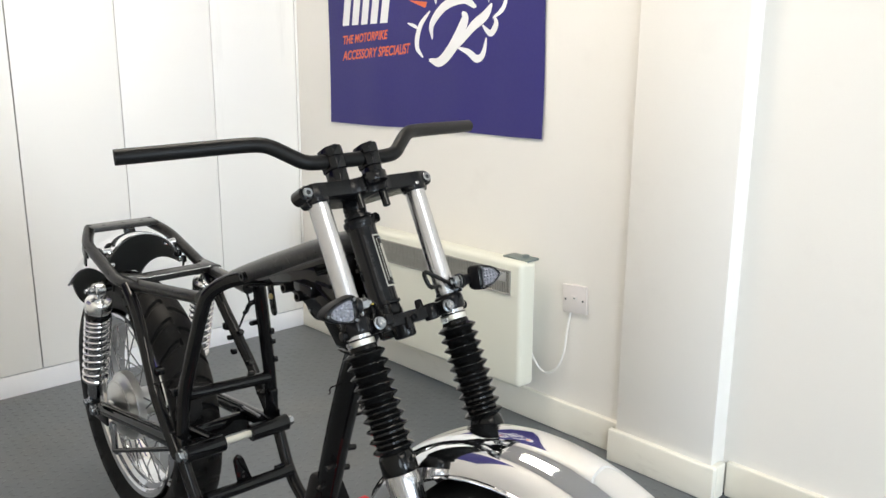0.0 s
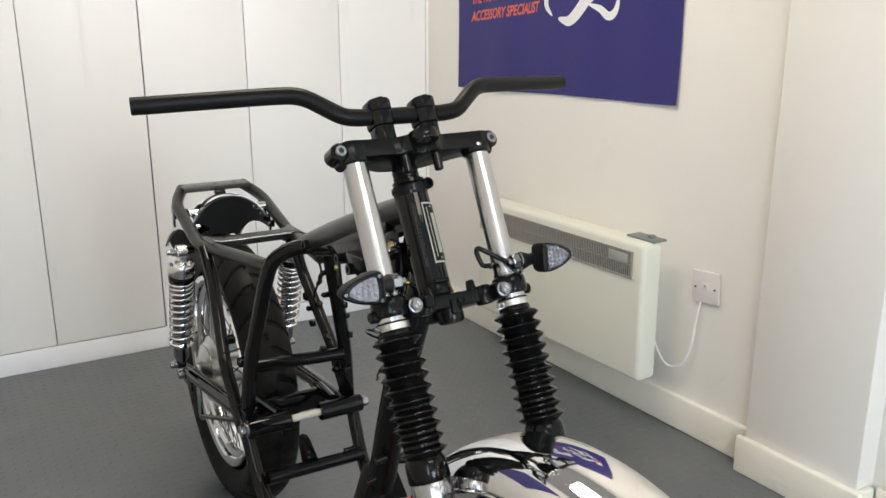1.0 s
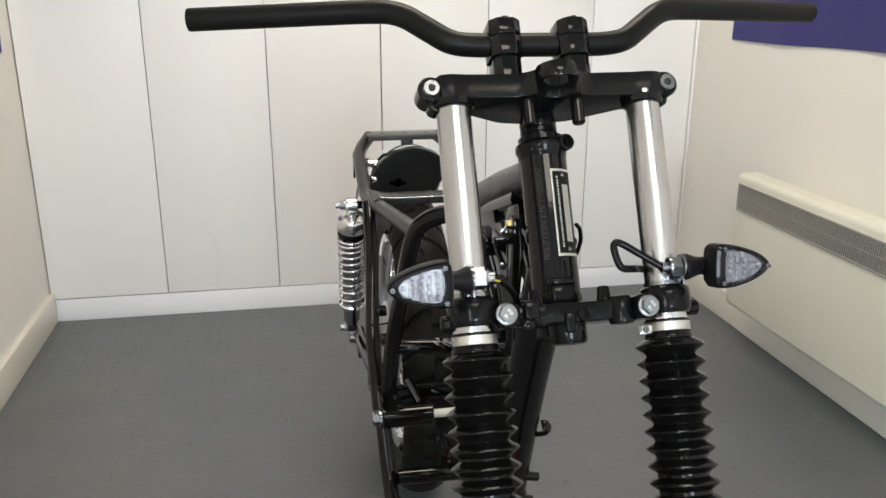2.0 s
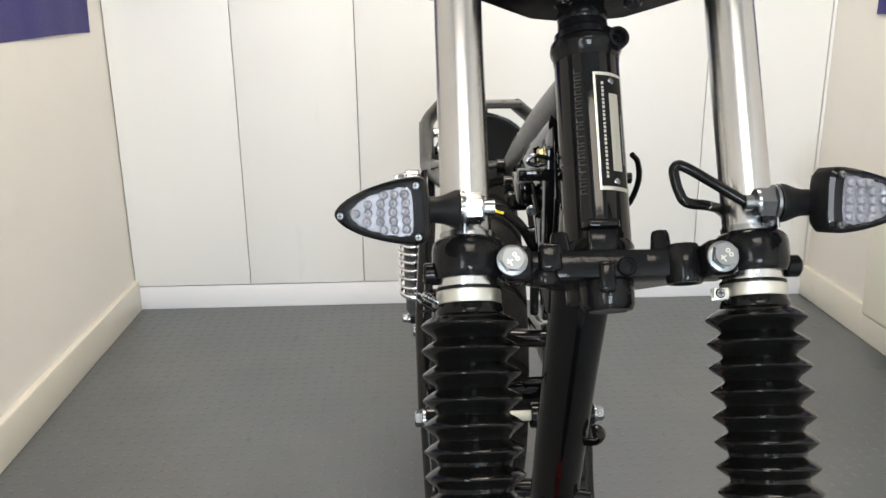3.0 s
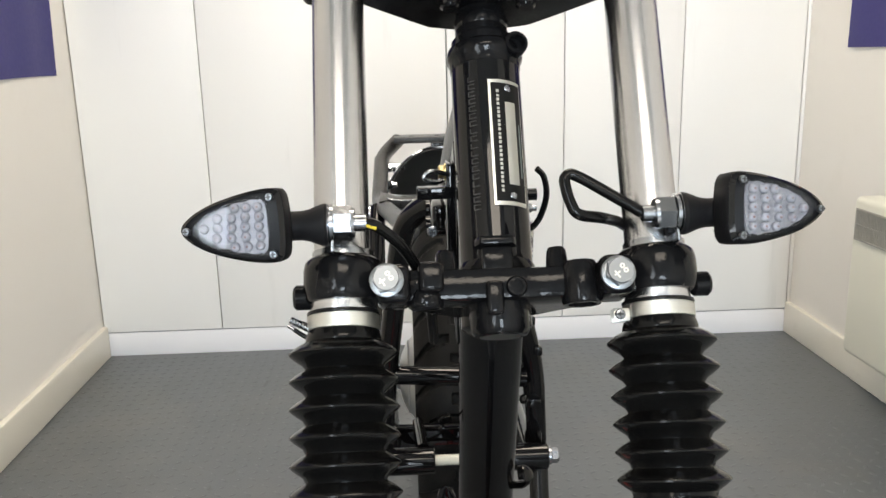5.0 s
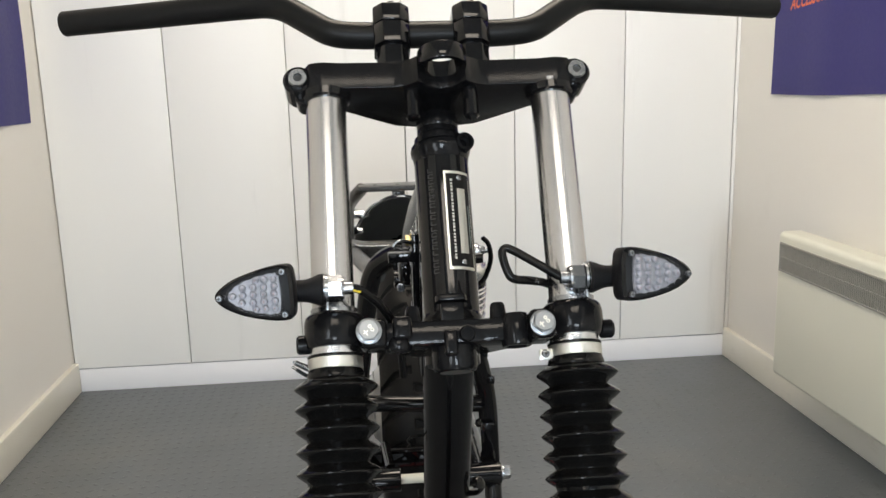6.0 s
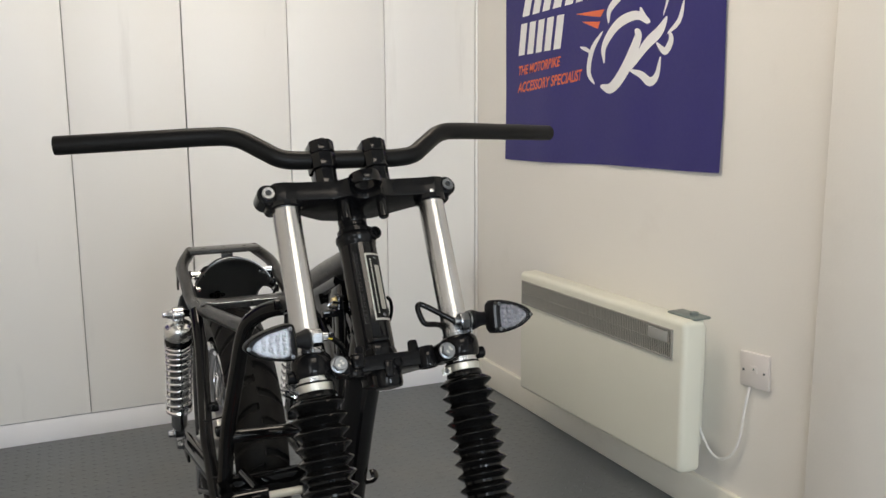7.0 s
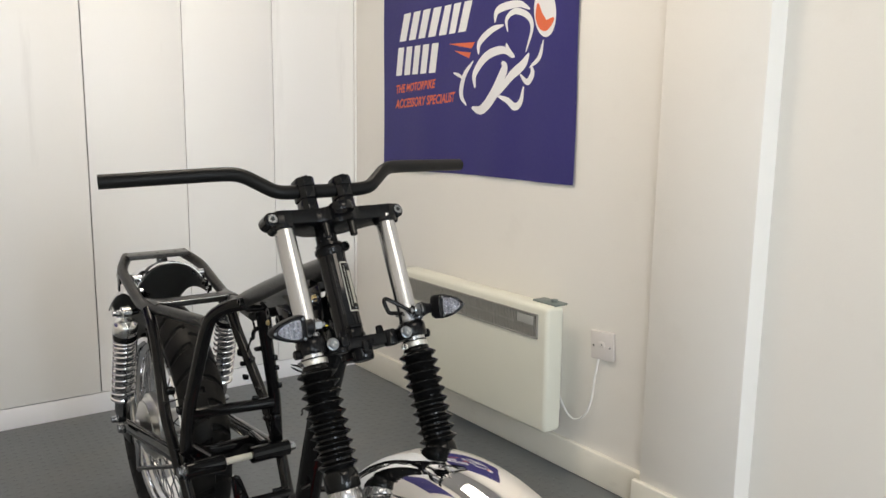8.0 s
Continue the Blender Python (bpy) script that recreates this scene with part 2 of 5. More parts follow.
def sweep(pts, r, seg=12, bm=None, flat=1.0, cap=True):
    """A tube of radius r (or a list of radii) along the points."""
    out = bmesh.new()
    p = [Vector(a) for a in pts]
    rr = r if isinstance(r, (list, tuple)) else [r] * len(p)
    if len(rr) != len(p):
        rr = [rr[0] + (rr[-1] - rr[0]) * i / (len(p) - 1) for i in range(len(p))]
    rings, normal = [], None
    for i, a in enumerate(p):
        d = (p[min(i + 1, len(p) - 1)] - p[max(i - 1, 0)]).normalized()
        if normal is None:
            normal = Vector((0, 0, 1)) if abs(d.z) < 0.9 else Vector((1, 0, 0))
        normal = (normal - d * normal.dot(d)).normalized()
        side = d.cross(normal)
        rings.append([out.verts.new(a + normal * math.cos(2 * math.pi * k / seg) * rr[i] + side * math.sin(2 * math.pi * k / seg) * rr[i] * flat) for k in range(seg)])
    for a, b in zip(rings, rings[1:]):
        for k in range(seg):
            j = (k + 1) % seg
            out.faces.new((a[k], a[j], b[j], b[k]))
    if cap:
        out.faces.new(rings[0][::-1])
        out.faces.new(rings[-1])
    return placed(out, None, bm)


def prism(poly, h0, h1, m=None, bevel=0.0, bm=None, seg=2):
    """A plate: the outline poly in the xy plane of m, from h0 to h1."""
    out = bmesh.new()
    lo = [out.verts.new((x, y, h0)) for x, y in poly]
    hi = [out.verts.new((x, y, h1)) for x, y in poly]
    out.faces.new(lo[::-1])
    out.faces.new(hi)
    for i in range(len(poly)):
        j = (i + 1) % len(poly)
        out.faces.new((lo[i], lo[j], hi[j], hi[i]))
    bmesh.ops.recalc_face_normals(out, faces=out.faces)
    if bevel:
        bmesh.ops.bevel(out, geom=out.edges[:], offset=bevel, segments=seg, affect="EDGES", profile=0.5)
    return placed(out, m, bm)


def hexagon(r, turn=0.0):
    return [(r * math.cos(math.pi / 3 * i + turn), r * math.sin(math.pi / 3 * i + turn)) for i in range(6)]


def bolt_head(m, r, h, bm=None, washer=True, turn=0.0):
    """A hexagon bolt head with a round chamfer and a flange."""
    bm = bmesh.new() if bm is None else bm
    out = bmesh.new()
    prism(hexagon(r, turn), 0, h * 0.86, None, 0, out)
    lathe([(r * 0.9, h * 0.8), (r * 0.84, h)], None, 18, out)
    if washer:
        lathe([(r * 1.18, -h * 0.12), (r * 1.18, h * 0.16), (r * 0.98, h * 0.26)], None, 20, out)
    return placed(out, m, bm)


# ---- the room ----
XL, XR, YB, YN, ZC = -0.952, 1.196, 2.14, -5.6, 2.5
XN = 1.214  # the east wall's face on the near side of the pilaster
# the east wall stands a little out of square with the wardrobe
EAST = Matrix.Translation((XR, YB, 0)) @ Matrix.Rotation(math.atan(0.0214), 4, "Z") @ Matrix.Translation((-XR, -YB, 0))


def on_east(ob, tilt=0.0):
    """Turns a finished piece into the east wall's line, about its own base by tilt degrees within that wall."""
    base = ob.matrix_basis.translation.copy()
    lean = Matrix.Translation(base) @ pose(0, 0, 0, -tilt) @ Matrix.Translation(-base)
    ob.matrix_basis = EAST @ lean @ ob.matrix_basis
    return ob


structure("floor", box((XL - 0.1, YN - 0.1, -0.06), (XR + 0.4, YB + 0.7, 0)), FLOOR, "dark grey studded vinyl floor, slightly dusty")
studs = {"v": [], "f": []}
PITCH = 0.031
for iy in range(int(3.3 / PITCH)):
    for ix in range(int((XR - XL - 0.04) / PITCH)):
        cx, cy = XL + 0.035 + ix * PITCH, -1.15 + iy * PITCH
        a = radians(45 if (ix + iy) % 2 else -45)
        ca, sa = math.cos(a), math.sin(a)
        n0 = len(studs["v"])
        for lx, ly, lz in ((-0.0130, 0, 0), (0, -0.0045, 0), (0.0130, 0, 0), (0, 0.0045, 0), (-0.006, 0, 0.0014), (0.006, 0, 0.0014)):
            studs["v"].append((cx + lx * ca - ly * sa, cy + lx * sa + ly * ca, lz))
        studs["f"] += [(n0, n0 + 1, n0 + 4), (n0 + 1, n0 + 5, n0 + 4), (n0 + 1, n0 + 2, n0 + 5), (n0 + 2, n0 + 3, n0 + 5), (n0 + 3, n0 + 4, n0 + 5), (n0 + 3, n0, n0 + 4)]
stud_mesh = bpy.data.meshes.new("floor_studs")
stud_mesh.from_pydata(studs["v"], [], studs["f"])
stud_mesh.materials.append(FLOOR)
stud_mesh.polygons.foreach_set("use_smooth", [True] * len(stud_mesh.polygons))
tagged(new("floor_studs", stud_mesh), "raised lozenge tread pattern of the dark grey vinyl floor", "floor tread", kind="stuff")
structure("ceiling", box((XL - 0.1, YN - 0.1, ZC), (XR + 0.4, YB + 0.7, ZC + 0.1)), CEIL, "unseen plain ceiling, greyed to dim its reflections")
PY0, PY1, PX = 0.215, 0.517, 1.150
east = box((XR, PY0 + 0.05, 0), (XR + 0.16, YB + 0.7, ZC))
box((XN, YN - 0.1, 0), (XR + 0.16, PY0 + 0.05, ZC), bm=east)
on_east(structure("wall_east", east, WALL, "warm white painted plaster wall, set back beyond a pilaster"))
# opening for the added side window, out of view
VY0, VY1, VZ0, VZ1 = -2.57, -1.53, 0.85, 2.05
west = box((XL - 0.12, YN - 0.1, 0), (XL, VY0, ZC))
box((XL - 0.12, VY1, 0), (XL, YB + 0.7, ZC), bm=west)
box((XL - 0.12, VY0, 0), (XL, VY1, VZ0), bm=west)
box((XL - 0.12, VY0, VZ1), (XL, VY1, ZC), bm=west)
structure("wall_west", west, WALL, "warm white painted plaster wall with an added window opening out of view")
structure("wall_north", box((XL, YB + 0.62, 0), (XR, YB + 0.7, ZC)), WALL, "plain wall behind the fitted wardrobe")
# unseen wall behind the camera, dark to dim reflections, with a window opening through it
WX0, WX1, WZ0, WZ1 = -0.56, 0.86, 0.55, 2.15
south = box((XL, YN - 0.1, 0), (XR + 0.4, YN, WZ0))
box((XL, YN - 0.1, WZ1), (XR + 0.4, YN, ZC), bm=south)
box((XL, YN - 0.1, WZ0), (WX0, YN, WZ1), bm=south)
box((WX1, YN - 0.1, WZ0), (XR + 0.4, YN, WZ1), bm=south)
structure("wall_south", south, DIMWALL, "unseen wall with a wide window, dark grey to dim reflections")
window = thing("window_1", (0, YN - 0.05, WZ0), "white framed window with clear glass", "window", kind="structure")
wf = box((WX0, YN - 0.08, WZ0), (WX0 + 0.05, YN - 0.03, WZ1), 0.004)
box((WX1 - 0.05, YN - 0.08, WZ0), (WX1, YN - 0.03, WZ1), 0.004, bm=wf)
box((WX0 + 0.05, YN - 0.08, WZ0), (WX1 - 0.05, YN - 0.03, WZ0 + 0.05), 0.004, bm=wf)
box((WX0 + 0.05, YN - 0.08, WZ1 - 0.05), (WX1 - 0.05, YN - 0.03, WZ1), 0.004, bm=wf)
box((0.11, YN - 0.08, WZ0 + 0.05), (0.19, YN - 0.03, WZ1 - 0.05), 0.004, bm=wf)
part("window_frame", wf, PLASTIC, window)
for x0, x1 in ((WX0 + 0.05, 0.11), (0.19, WX1 - 0.05)):
    pane = part("pane", box((x0, YN - 0.06, WZ0 + 0.05), (x1, YN - 0.055, WZ1 - 0.05)), PANE, window)
    pane.visible_shadow = False
part("window_sill", box((WX0 - 0.03, YN, WZ0 - 0.03), (WX1 + 0.03, YN + 0.12, WZ0), 0.004), PLASTIC, window)

# made-up window around the added side lamp
side_window = thing("window_2", (XL - 0.06, -2.05, VZ0), "unseen white framed side window, added to light the east wall", "window", kind="structure")
sf = box((XL - 0.09, VY0, VZ0), (XL - 0.04, VY0 + 0.05, VZ1), 0.004)
box((XL - 0.09, VY1 - 0.05, VZ0), (XL - 0.04, VY1, VZ1), 0.004, bm=sf)
box((XL - 0.09, VY0 + 0.05, VZ0), (XL - 0.04, VY1 - 0.05, VZ0 + 0.05), 0.004, bm=sf)
box((XL - 0.09, VY0 + 0.05, VZ1 - 0.05), (XL - 0.04, VY1 - 0.05, VZ1), 0.004, bm=sf)
part("window_frame", sf, PLASTIC, side_window)
pane = part("pane", box((XL - 0.07, VY0 + 0.05, VZ0 + 0.05), (XL - 0.065, VY1 - 0.05, VZ1 - 0.05)), PANE, side_window)
pane.visible_shadow = False

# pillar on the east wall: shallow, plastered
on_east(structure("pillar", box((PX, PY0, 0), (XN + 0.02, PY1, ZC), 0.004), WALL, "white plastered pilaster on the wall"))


def skirting(name, lo, hi):
    """A board with a rounded top edge on its room side."""
    return structure(name, box(lo, hi, 0.004, seg=3), SKIRT, "cream gloss painted skirting board")


SH, ST = 0.098, 0.016
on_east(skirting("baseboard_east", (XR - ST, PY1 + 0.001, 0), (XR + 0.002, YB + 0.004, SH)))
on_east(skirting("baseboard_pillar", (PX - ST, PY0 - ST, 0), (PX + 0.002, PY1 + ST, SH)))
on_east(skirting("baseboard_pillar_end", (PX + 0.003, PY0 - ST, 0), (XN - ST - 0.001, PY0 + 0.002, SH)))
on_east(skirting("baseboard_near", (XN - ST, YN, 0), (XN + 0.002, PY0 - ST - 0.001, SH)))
skirting("baseboard_west", (XL - 0.002, YN, 0), (XL + ST, YB - 0.001, SH))

# fitted wardrobe across the back
wardrobe = thing("fitted_wardrobe", (0.12, YB + 0.3, 0), "white laminate fitted wardrobe with six plain tall doors", "wardrobe", kind="structure")
SEAMS = [XL + 0.003, -0.588, -0.230, 0.123, 0.469, 0.821, XR - 0.014]
for i, (a, b) in enumerate(zip(SEAMS, SEAMS[1:])):
    g0, g1 = (0.0020 if i == 3 else 0.0013), (0.0020 if i == 2 else 0.0013)
    part("door", box((a + g0, YB, 0.078), (b - g1, YB + 0.018, ZC - 0.04), 0.0012), DOOR, wardrobe)
part("plinth", box((XL + 0.001, YB + 0.003, 0.0), (XR - 0.001, YB + 0.02, 0.0745), 0.001), PLINTH, wardrobe)
carc = box((XL + 0.001, YB + 0.03, 0.06), (XR - 0.001, YB + 0.6, 0.078))
for s in SEAMS:
    box((s - 0.009, YB + 0.0205, 0.08), (s + 0.009, YB + 0.58, ZC - 0.05), bm=carc)
part("carcass", carc, JOINT, wardrobe)
part("filler_strip", box((XR - 0.0110, YB + 0.001, 0.078), (XR - 0.0005, YB + 0.019, ZC - 0.04), 0.001), DOOR, wardrobe)
part("top_rail", box((XL + 0.001, YB + 0.002, ZC - 0.037), (XR - 0.001, YB + 0.02, ZC - 0.001)), DOOR, wardrobe)


def ceiling_light(x, y, hx, hy):
    """An unseen flush panel light on the ceiling."""
    t = thing("ceiling_light", (x, y, ZC), "unseen white flush ceiling panel light, lit", "ceiling light", "ceiling lights")
    pf = bmesh.new()
    for sy in (-1, 1):
        box((x - hx - 0.03, y + sy * (hy + 0.015) - 0.015, ZC - 0.022), (x + hx + 0.03, y + sy * (hy + 0.015) + 0.015, ZC - 0.001), 0.003, bm=pf)
    for sx in (-1, 1):
        box((x + sx * (hx + 0.015) - 0.015, y - hy + 0.0005, ZC - 0.022), (x + sx * (hx + 0.015) + 0.015, y + hy - 0.0005, ZC - 0.001), 0.003, bm=pf)
    part("frame", pf, PLASTIC, t)
    part("diffuser", box((x - hx + 0.001, y - hy + 0.001, ZC - 0.016), (x + hx - 0.001, y + hy - 0.001, ZC - 0.004)), LAMP, t, "glowing opal diffuser")


for lx, ly, hx, hy, watts in PANELS:
    ceiling_light(lx, ly, hx, hy)

# ---- convector heater on the east wall ----
HX, HY0, HY1, HZ0, HZ1 = 1.055, 0.808, 1.585, 0.1515, 0.544
heater = thing("panel_heater", (1.19, 1.14, HZ0), "cream enamelled electric panel heater mounted on the wall", "heater")
GY0, GY1, GZ0, GZ1 = 0.850, 1.562, 0.4445, 0.5145
HD = 0.070
part("casing", box((HX, HY0, HZ0), (HX + HD, HY1, HZ1), 0.015, seg=5), ENAMEL, heater)
part("back_plate", box((HX + HD + 0.0005, HY0 + 0.075, HZ0 + 0.030), (XR - 0.001, HY1 - 0.075, HZ1 - 0.04), 0.004), ENAMEL, heater)
# flat dark sheet in place of the shade behind the slats
part("grille_shade", box((HX - 0.0012, GY0, GZ0), (HX + 0.004, GY1, GZ1)), HOLE_SHADE, heater, "flat dark sheet standing for the shade behind the grille")
gf = box((HX - 0.0045, GY0 - 0.003, GZ0 - 0.003), (HX - 0.0002, GY1 + 0.003, GZ0 + 0.0015), 0.0008)
box((HX - 0.0045, GY0 - 0.003, GZ1 - 0.0015), (HX - 0.0002, GY1 + 0.003, GZ1 + 0.003), 0.0008, bm=gf)
for gy in (GY0 - 0.003, GY1 - 0.0015):
    box((HX - 0.0045, gy, GZ0 + 0.0015), (HX - 0.0002, gy + 0.0045, GZ1 - 0.0015), 0.0008, bm=gf)
box((HX - 0.0038, GY0 + 0.0015, (GZ0 + GZ1) / 2 - 0.001), (HX - 0.0014, GY1 - 0.0015, (GZ0 + GZ1) / 2 + 0.001), bm=gf)
part("grille_frame", gf, GRILLE, heater)
slat_mesh = mesh_of("slat", box((HX - 0.0034, -0.0017, GZ0 + 0.0016), (HX - 0.0013, 0.0017, GZ1 - 0.0016)), GRILLE)
NSLAT = 100
for i in range(NSLAT):
    sl = new("slat", slat_mesh)
    sl.parent = heater
    sl.matrix_parent_inverse = parent_world(heater).inverted()
    sl.location = (0, GY0 + 0.004 + (GY1 - GY0 - 0.008) * i / (NSLAT - 1), 0)
part("grille_plate", box((HX - 0.0046, GY0 + 0.014, (GZ0 + GZ1) / 2 + 0.002), (HX - 0.0036, GY0 + 0.090, GZ1 - 0.006), 0.0004), GREYPLATE, heater, "plain grey plate behind the dial end of the grille")
cover = part("control_cover", box((HX + 0.034, HY0 + 0.003, HZ1 - 0.002), (HX + 0.086, HY0 + 0.105, HZ1 + 0.005), 0.003), GREYPL, heater, "grey control cover on top")
part("dial", lathe([(0.011, 0), (0.011, 0.007), (0.009, 0.008)], axis_frame((HX + 0.060, HY0 + 0.035, HZ1 + 0.0052), (0, 0, 1)), 20), GREYPL, cover)

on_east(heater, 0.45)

# fused outlet with flex to the heater
OY, OZ = 0.713, 0.435
outlet = thing("wall_outlet", (XR, OY, OZ), "square white plastic fused outlet plate, slightly crooked on the wall", "outlet")
plate = part("plate", box((XR - 0.010, OY - 0.0445, OZ - 0.043), (XR - 0.0005, OY + 0.0445, OZ + 0.043), 0.003), OUTLET, outlet)
for sy in (OY - 0.032, OY + 0.032):
    screw = part("screw", lathe([(0.0032, 0), (0.0032, 0.0012), (0.002, 0.0016)], axis_frame((XR - 0.0101, sy, OZ - 0.002), (-1, 0, 0)), 14), ZINC, plate)
    # dark bar laid on the head for the slot's shade
    part("slot_shade", box((XR - 0.0121, sy - 0.0004, OZ - 0.0045), (XR - 0.0116, sy + 0.0004, OZ + 0.0005)), HOLE_SHADE, screw)
carrier = part("fuse_carrier", box((XR - 0.0125, OY - 0.011, OZ - 0.006), (XR - 0.0098, OY + 0.011, OZ + 0.012), 0.001), OUTLET, plate)
part("carrier_screw", lathe([(0.0028, 0), (0.0028, 0.0008), (0.0018, 0.0011)], axis_frame((XR - 0.0126, OY - 0.002, OZ + 0.004), (-1, 0, 0)), 12), GREYPL, carrier)
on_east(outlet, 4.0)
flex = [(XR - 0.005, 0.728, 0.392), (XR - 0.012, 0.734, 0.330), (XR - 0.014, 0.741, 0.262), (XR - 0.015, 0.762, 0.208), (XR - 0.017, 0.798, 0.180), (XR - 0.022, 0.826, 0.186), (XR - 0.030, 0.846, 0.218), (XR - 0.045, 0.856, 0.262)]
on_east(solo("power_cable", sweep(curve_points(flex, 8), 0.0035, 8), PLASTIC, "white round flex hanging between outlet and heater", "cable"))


# ---- banners ----
def sheet(x, y0, y1, z0, z1, face, seed, sag=0.004, rise=0.0):
    """Hanging vinyl: a thin sheet with soft ripples, a little way off the wall."""
    rnd = random.Random(seed)
    ph = [rnd.uniform(0, 6.28) for _ in range(6)]
    out = bmesh.new()
    nu, nv = 48, 24
    grid = []
    for side in (0, 1):
        rows = []
        for j in range(nv + 1):
            v = j / nv
            row = []
            for i in range(nu + 1):
                u = i / nu
                off = 0.006 + sag * (1 - v * 0.7) * (math.sin(u * 17 + ph[0]) * 0.5 + math.sin(u * 31 + ph[1] + v * 2) * 0.3 + math.sin(v * 9 + u * 5 + ph[2]) * 0.4)
                yy = y0 + (y1 - y0) * u + 0.003 * math.sin(v * 8 + ph[3])
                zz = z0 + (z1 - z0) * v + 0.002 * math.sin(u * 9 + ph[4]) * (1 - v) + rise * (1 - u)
                row.append(out.verts.new((x + face * (max(off, 0.0015) + side * 0.0006), yy, zz)))
            rows.append(row)
        grid.append(rows)
    for side in (0, 1):
        for j in range(nv):
            for i in range(nu):
                g = grid[side]
                out.faces.new((g[j][i], g[j][i + 1], g[j + 1][i + 1], g[j + 1][i]))
    return out


BY0, BY1, BZ0, BZ1 = 0.862, 1.920, 0.8815, 1.78
banner = thing("wall_banner", (XR, 1.37, 0.9), "purple vinyl advertising banner with white and orange print on the wall", "banner", "banners")
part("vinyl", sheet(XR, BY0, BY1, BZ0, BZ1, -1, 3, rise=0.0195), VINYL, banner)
banner_west = thing("wall_banner", (XL, 1.5, 0.86), "purple vinyl banner hung on the wall, lower edge rippled", "banner", "banners")
part("vinyl", sheet(XL, 0.96, 2.035, 0.858, 1.76, 1, 8, 0.007), VINYL, banner_west)

# ---- banner print: white and orange shapes lying on the vinyl ----
def vinyl_off(u, v, seed=3, sag=0.004):
    rnd = random.Random(seed)
    ph = [rnd.uniform(0, 6.28) for _ in range(6)]
    return max(0.0015, 0.006 + sag * (1 - v * 0.7) * (math.sin(u * 17 + ph[0]) * 0.5 + math.sin(u * 31 + ph[1] + v * 2) * 0.3 + math.sin(v * 9 + u * 5 + ph[2]) * 0.4))



def on_banner(a, b, lift=0.0011):
    """A point of the east banner: a metres from its far edge, b metres above its lower edge."""
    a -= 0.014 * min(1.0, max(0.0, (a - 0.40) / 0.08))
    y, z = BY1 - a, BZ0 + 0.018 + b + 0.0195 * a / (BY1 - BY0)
    return Vector((XR - vinyl_off((y - BY0) / (BY1 - BY0), b / (BZ1 - BZ0)) - lift, y, z))


def print_shape(name, outline, mat, n=1, label=""):
    """A thin printed patch; its outline is subdivided so that it follows the ripples."""
    out = bmesh.new()
    vs = [out.verts.new((a, b, 0)) for a, b in outline]
    out.faces.new(vs)
    bmesh.ops.triangulate(out, faces=out.faces[:])
    for _ in range(n):
        bmesh.ops.subdivide_edges(out, edges=[e for e in out.edges if e.calc_length() > 0.03], cuts=1)
        bmesh.ops.triangulate(out, faces=out.faces[:])
    for v in out.verts:
        v.co = on_banner(v.co.x, v.co.y)
    return part(name, out, mat, banner, label, smooth=False)


def swoosh(pts, w, n=10):
    """The outline of a stroke along the points whose width tapers to its ends."""
    line = curve_points([(x, y, 0) for x, y in pts], n)
    a, b = [], []
    for i, p in enumerate(line):
        d = (line[min(i + 1, len(line) - 1)] - line[max(i - 1, 0)]).normalized()
        q = i / (len(line) - 1)
        ww = w * math.sin(math.pi * min(max(q * 0.94 + 0.03, 0), 1)) ** 0.7
        a.append((p.x - d.y * ww, p.y + d.x * ww))
        b.append((p.x + d.y * ww, p.y - d.x * ww))
    return a + b[::-1]


def block_letters(a0, b0, width, height, count, slant, rise, gap=0.16):
    """A word of the maker's name as plain slanted blocks."""
    w = width / count
    for i in range(count):
        a, b = a0 + i * w, b0 + rise * i * w
        x1 = a + w * (1 - gap)
        print_shape("print_block", [(a, b), (x1, b + rise * w), (x1 + slant * height, b + height + rise * w), (a + slant * height, b + height)], PRINT_W)


block_letters(0.108, 0.464, 0.445, 0.100, 7, 0.34, 0.02, 0.30)
block_letters(0.085, 0.338, 0.278, 0.104, 5, 0.16, 0.01, 0.30)


def flat_text(body, size, a, b, slant, mat, width):
    cu = bpy.data.curves.new("lettering", "FONT")
    cu.body, cu.size, cu.shear, cu.offset = body, size, slant, 0.0011
    tmp = new("lettering", cu)
    me = bpy.data.meshes.new_from_object(tmp.evaluated_get(bpy.context.evaluated_depsgraph_get()))
    bpy.data.objects.remove(tmp)
    bpy.data.curves.remove(cu)
    out = bmesh.new()
    out.from_mesh(me)
    bpy.data.meshes.remove(me)
    span = max(v.co.x for v in out.verts)
    for v in out.verts:
        v.co = on_banner(a + v.co.x * width / span, b + v.co.y + 0.06 * v.co.x * width / span)
    return out


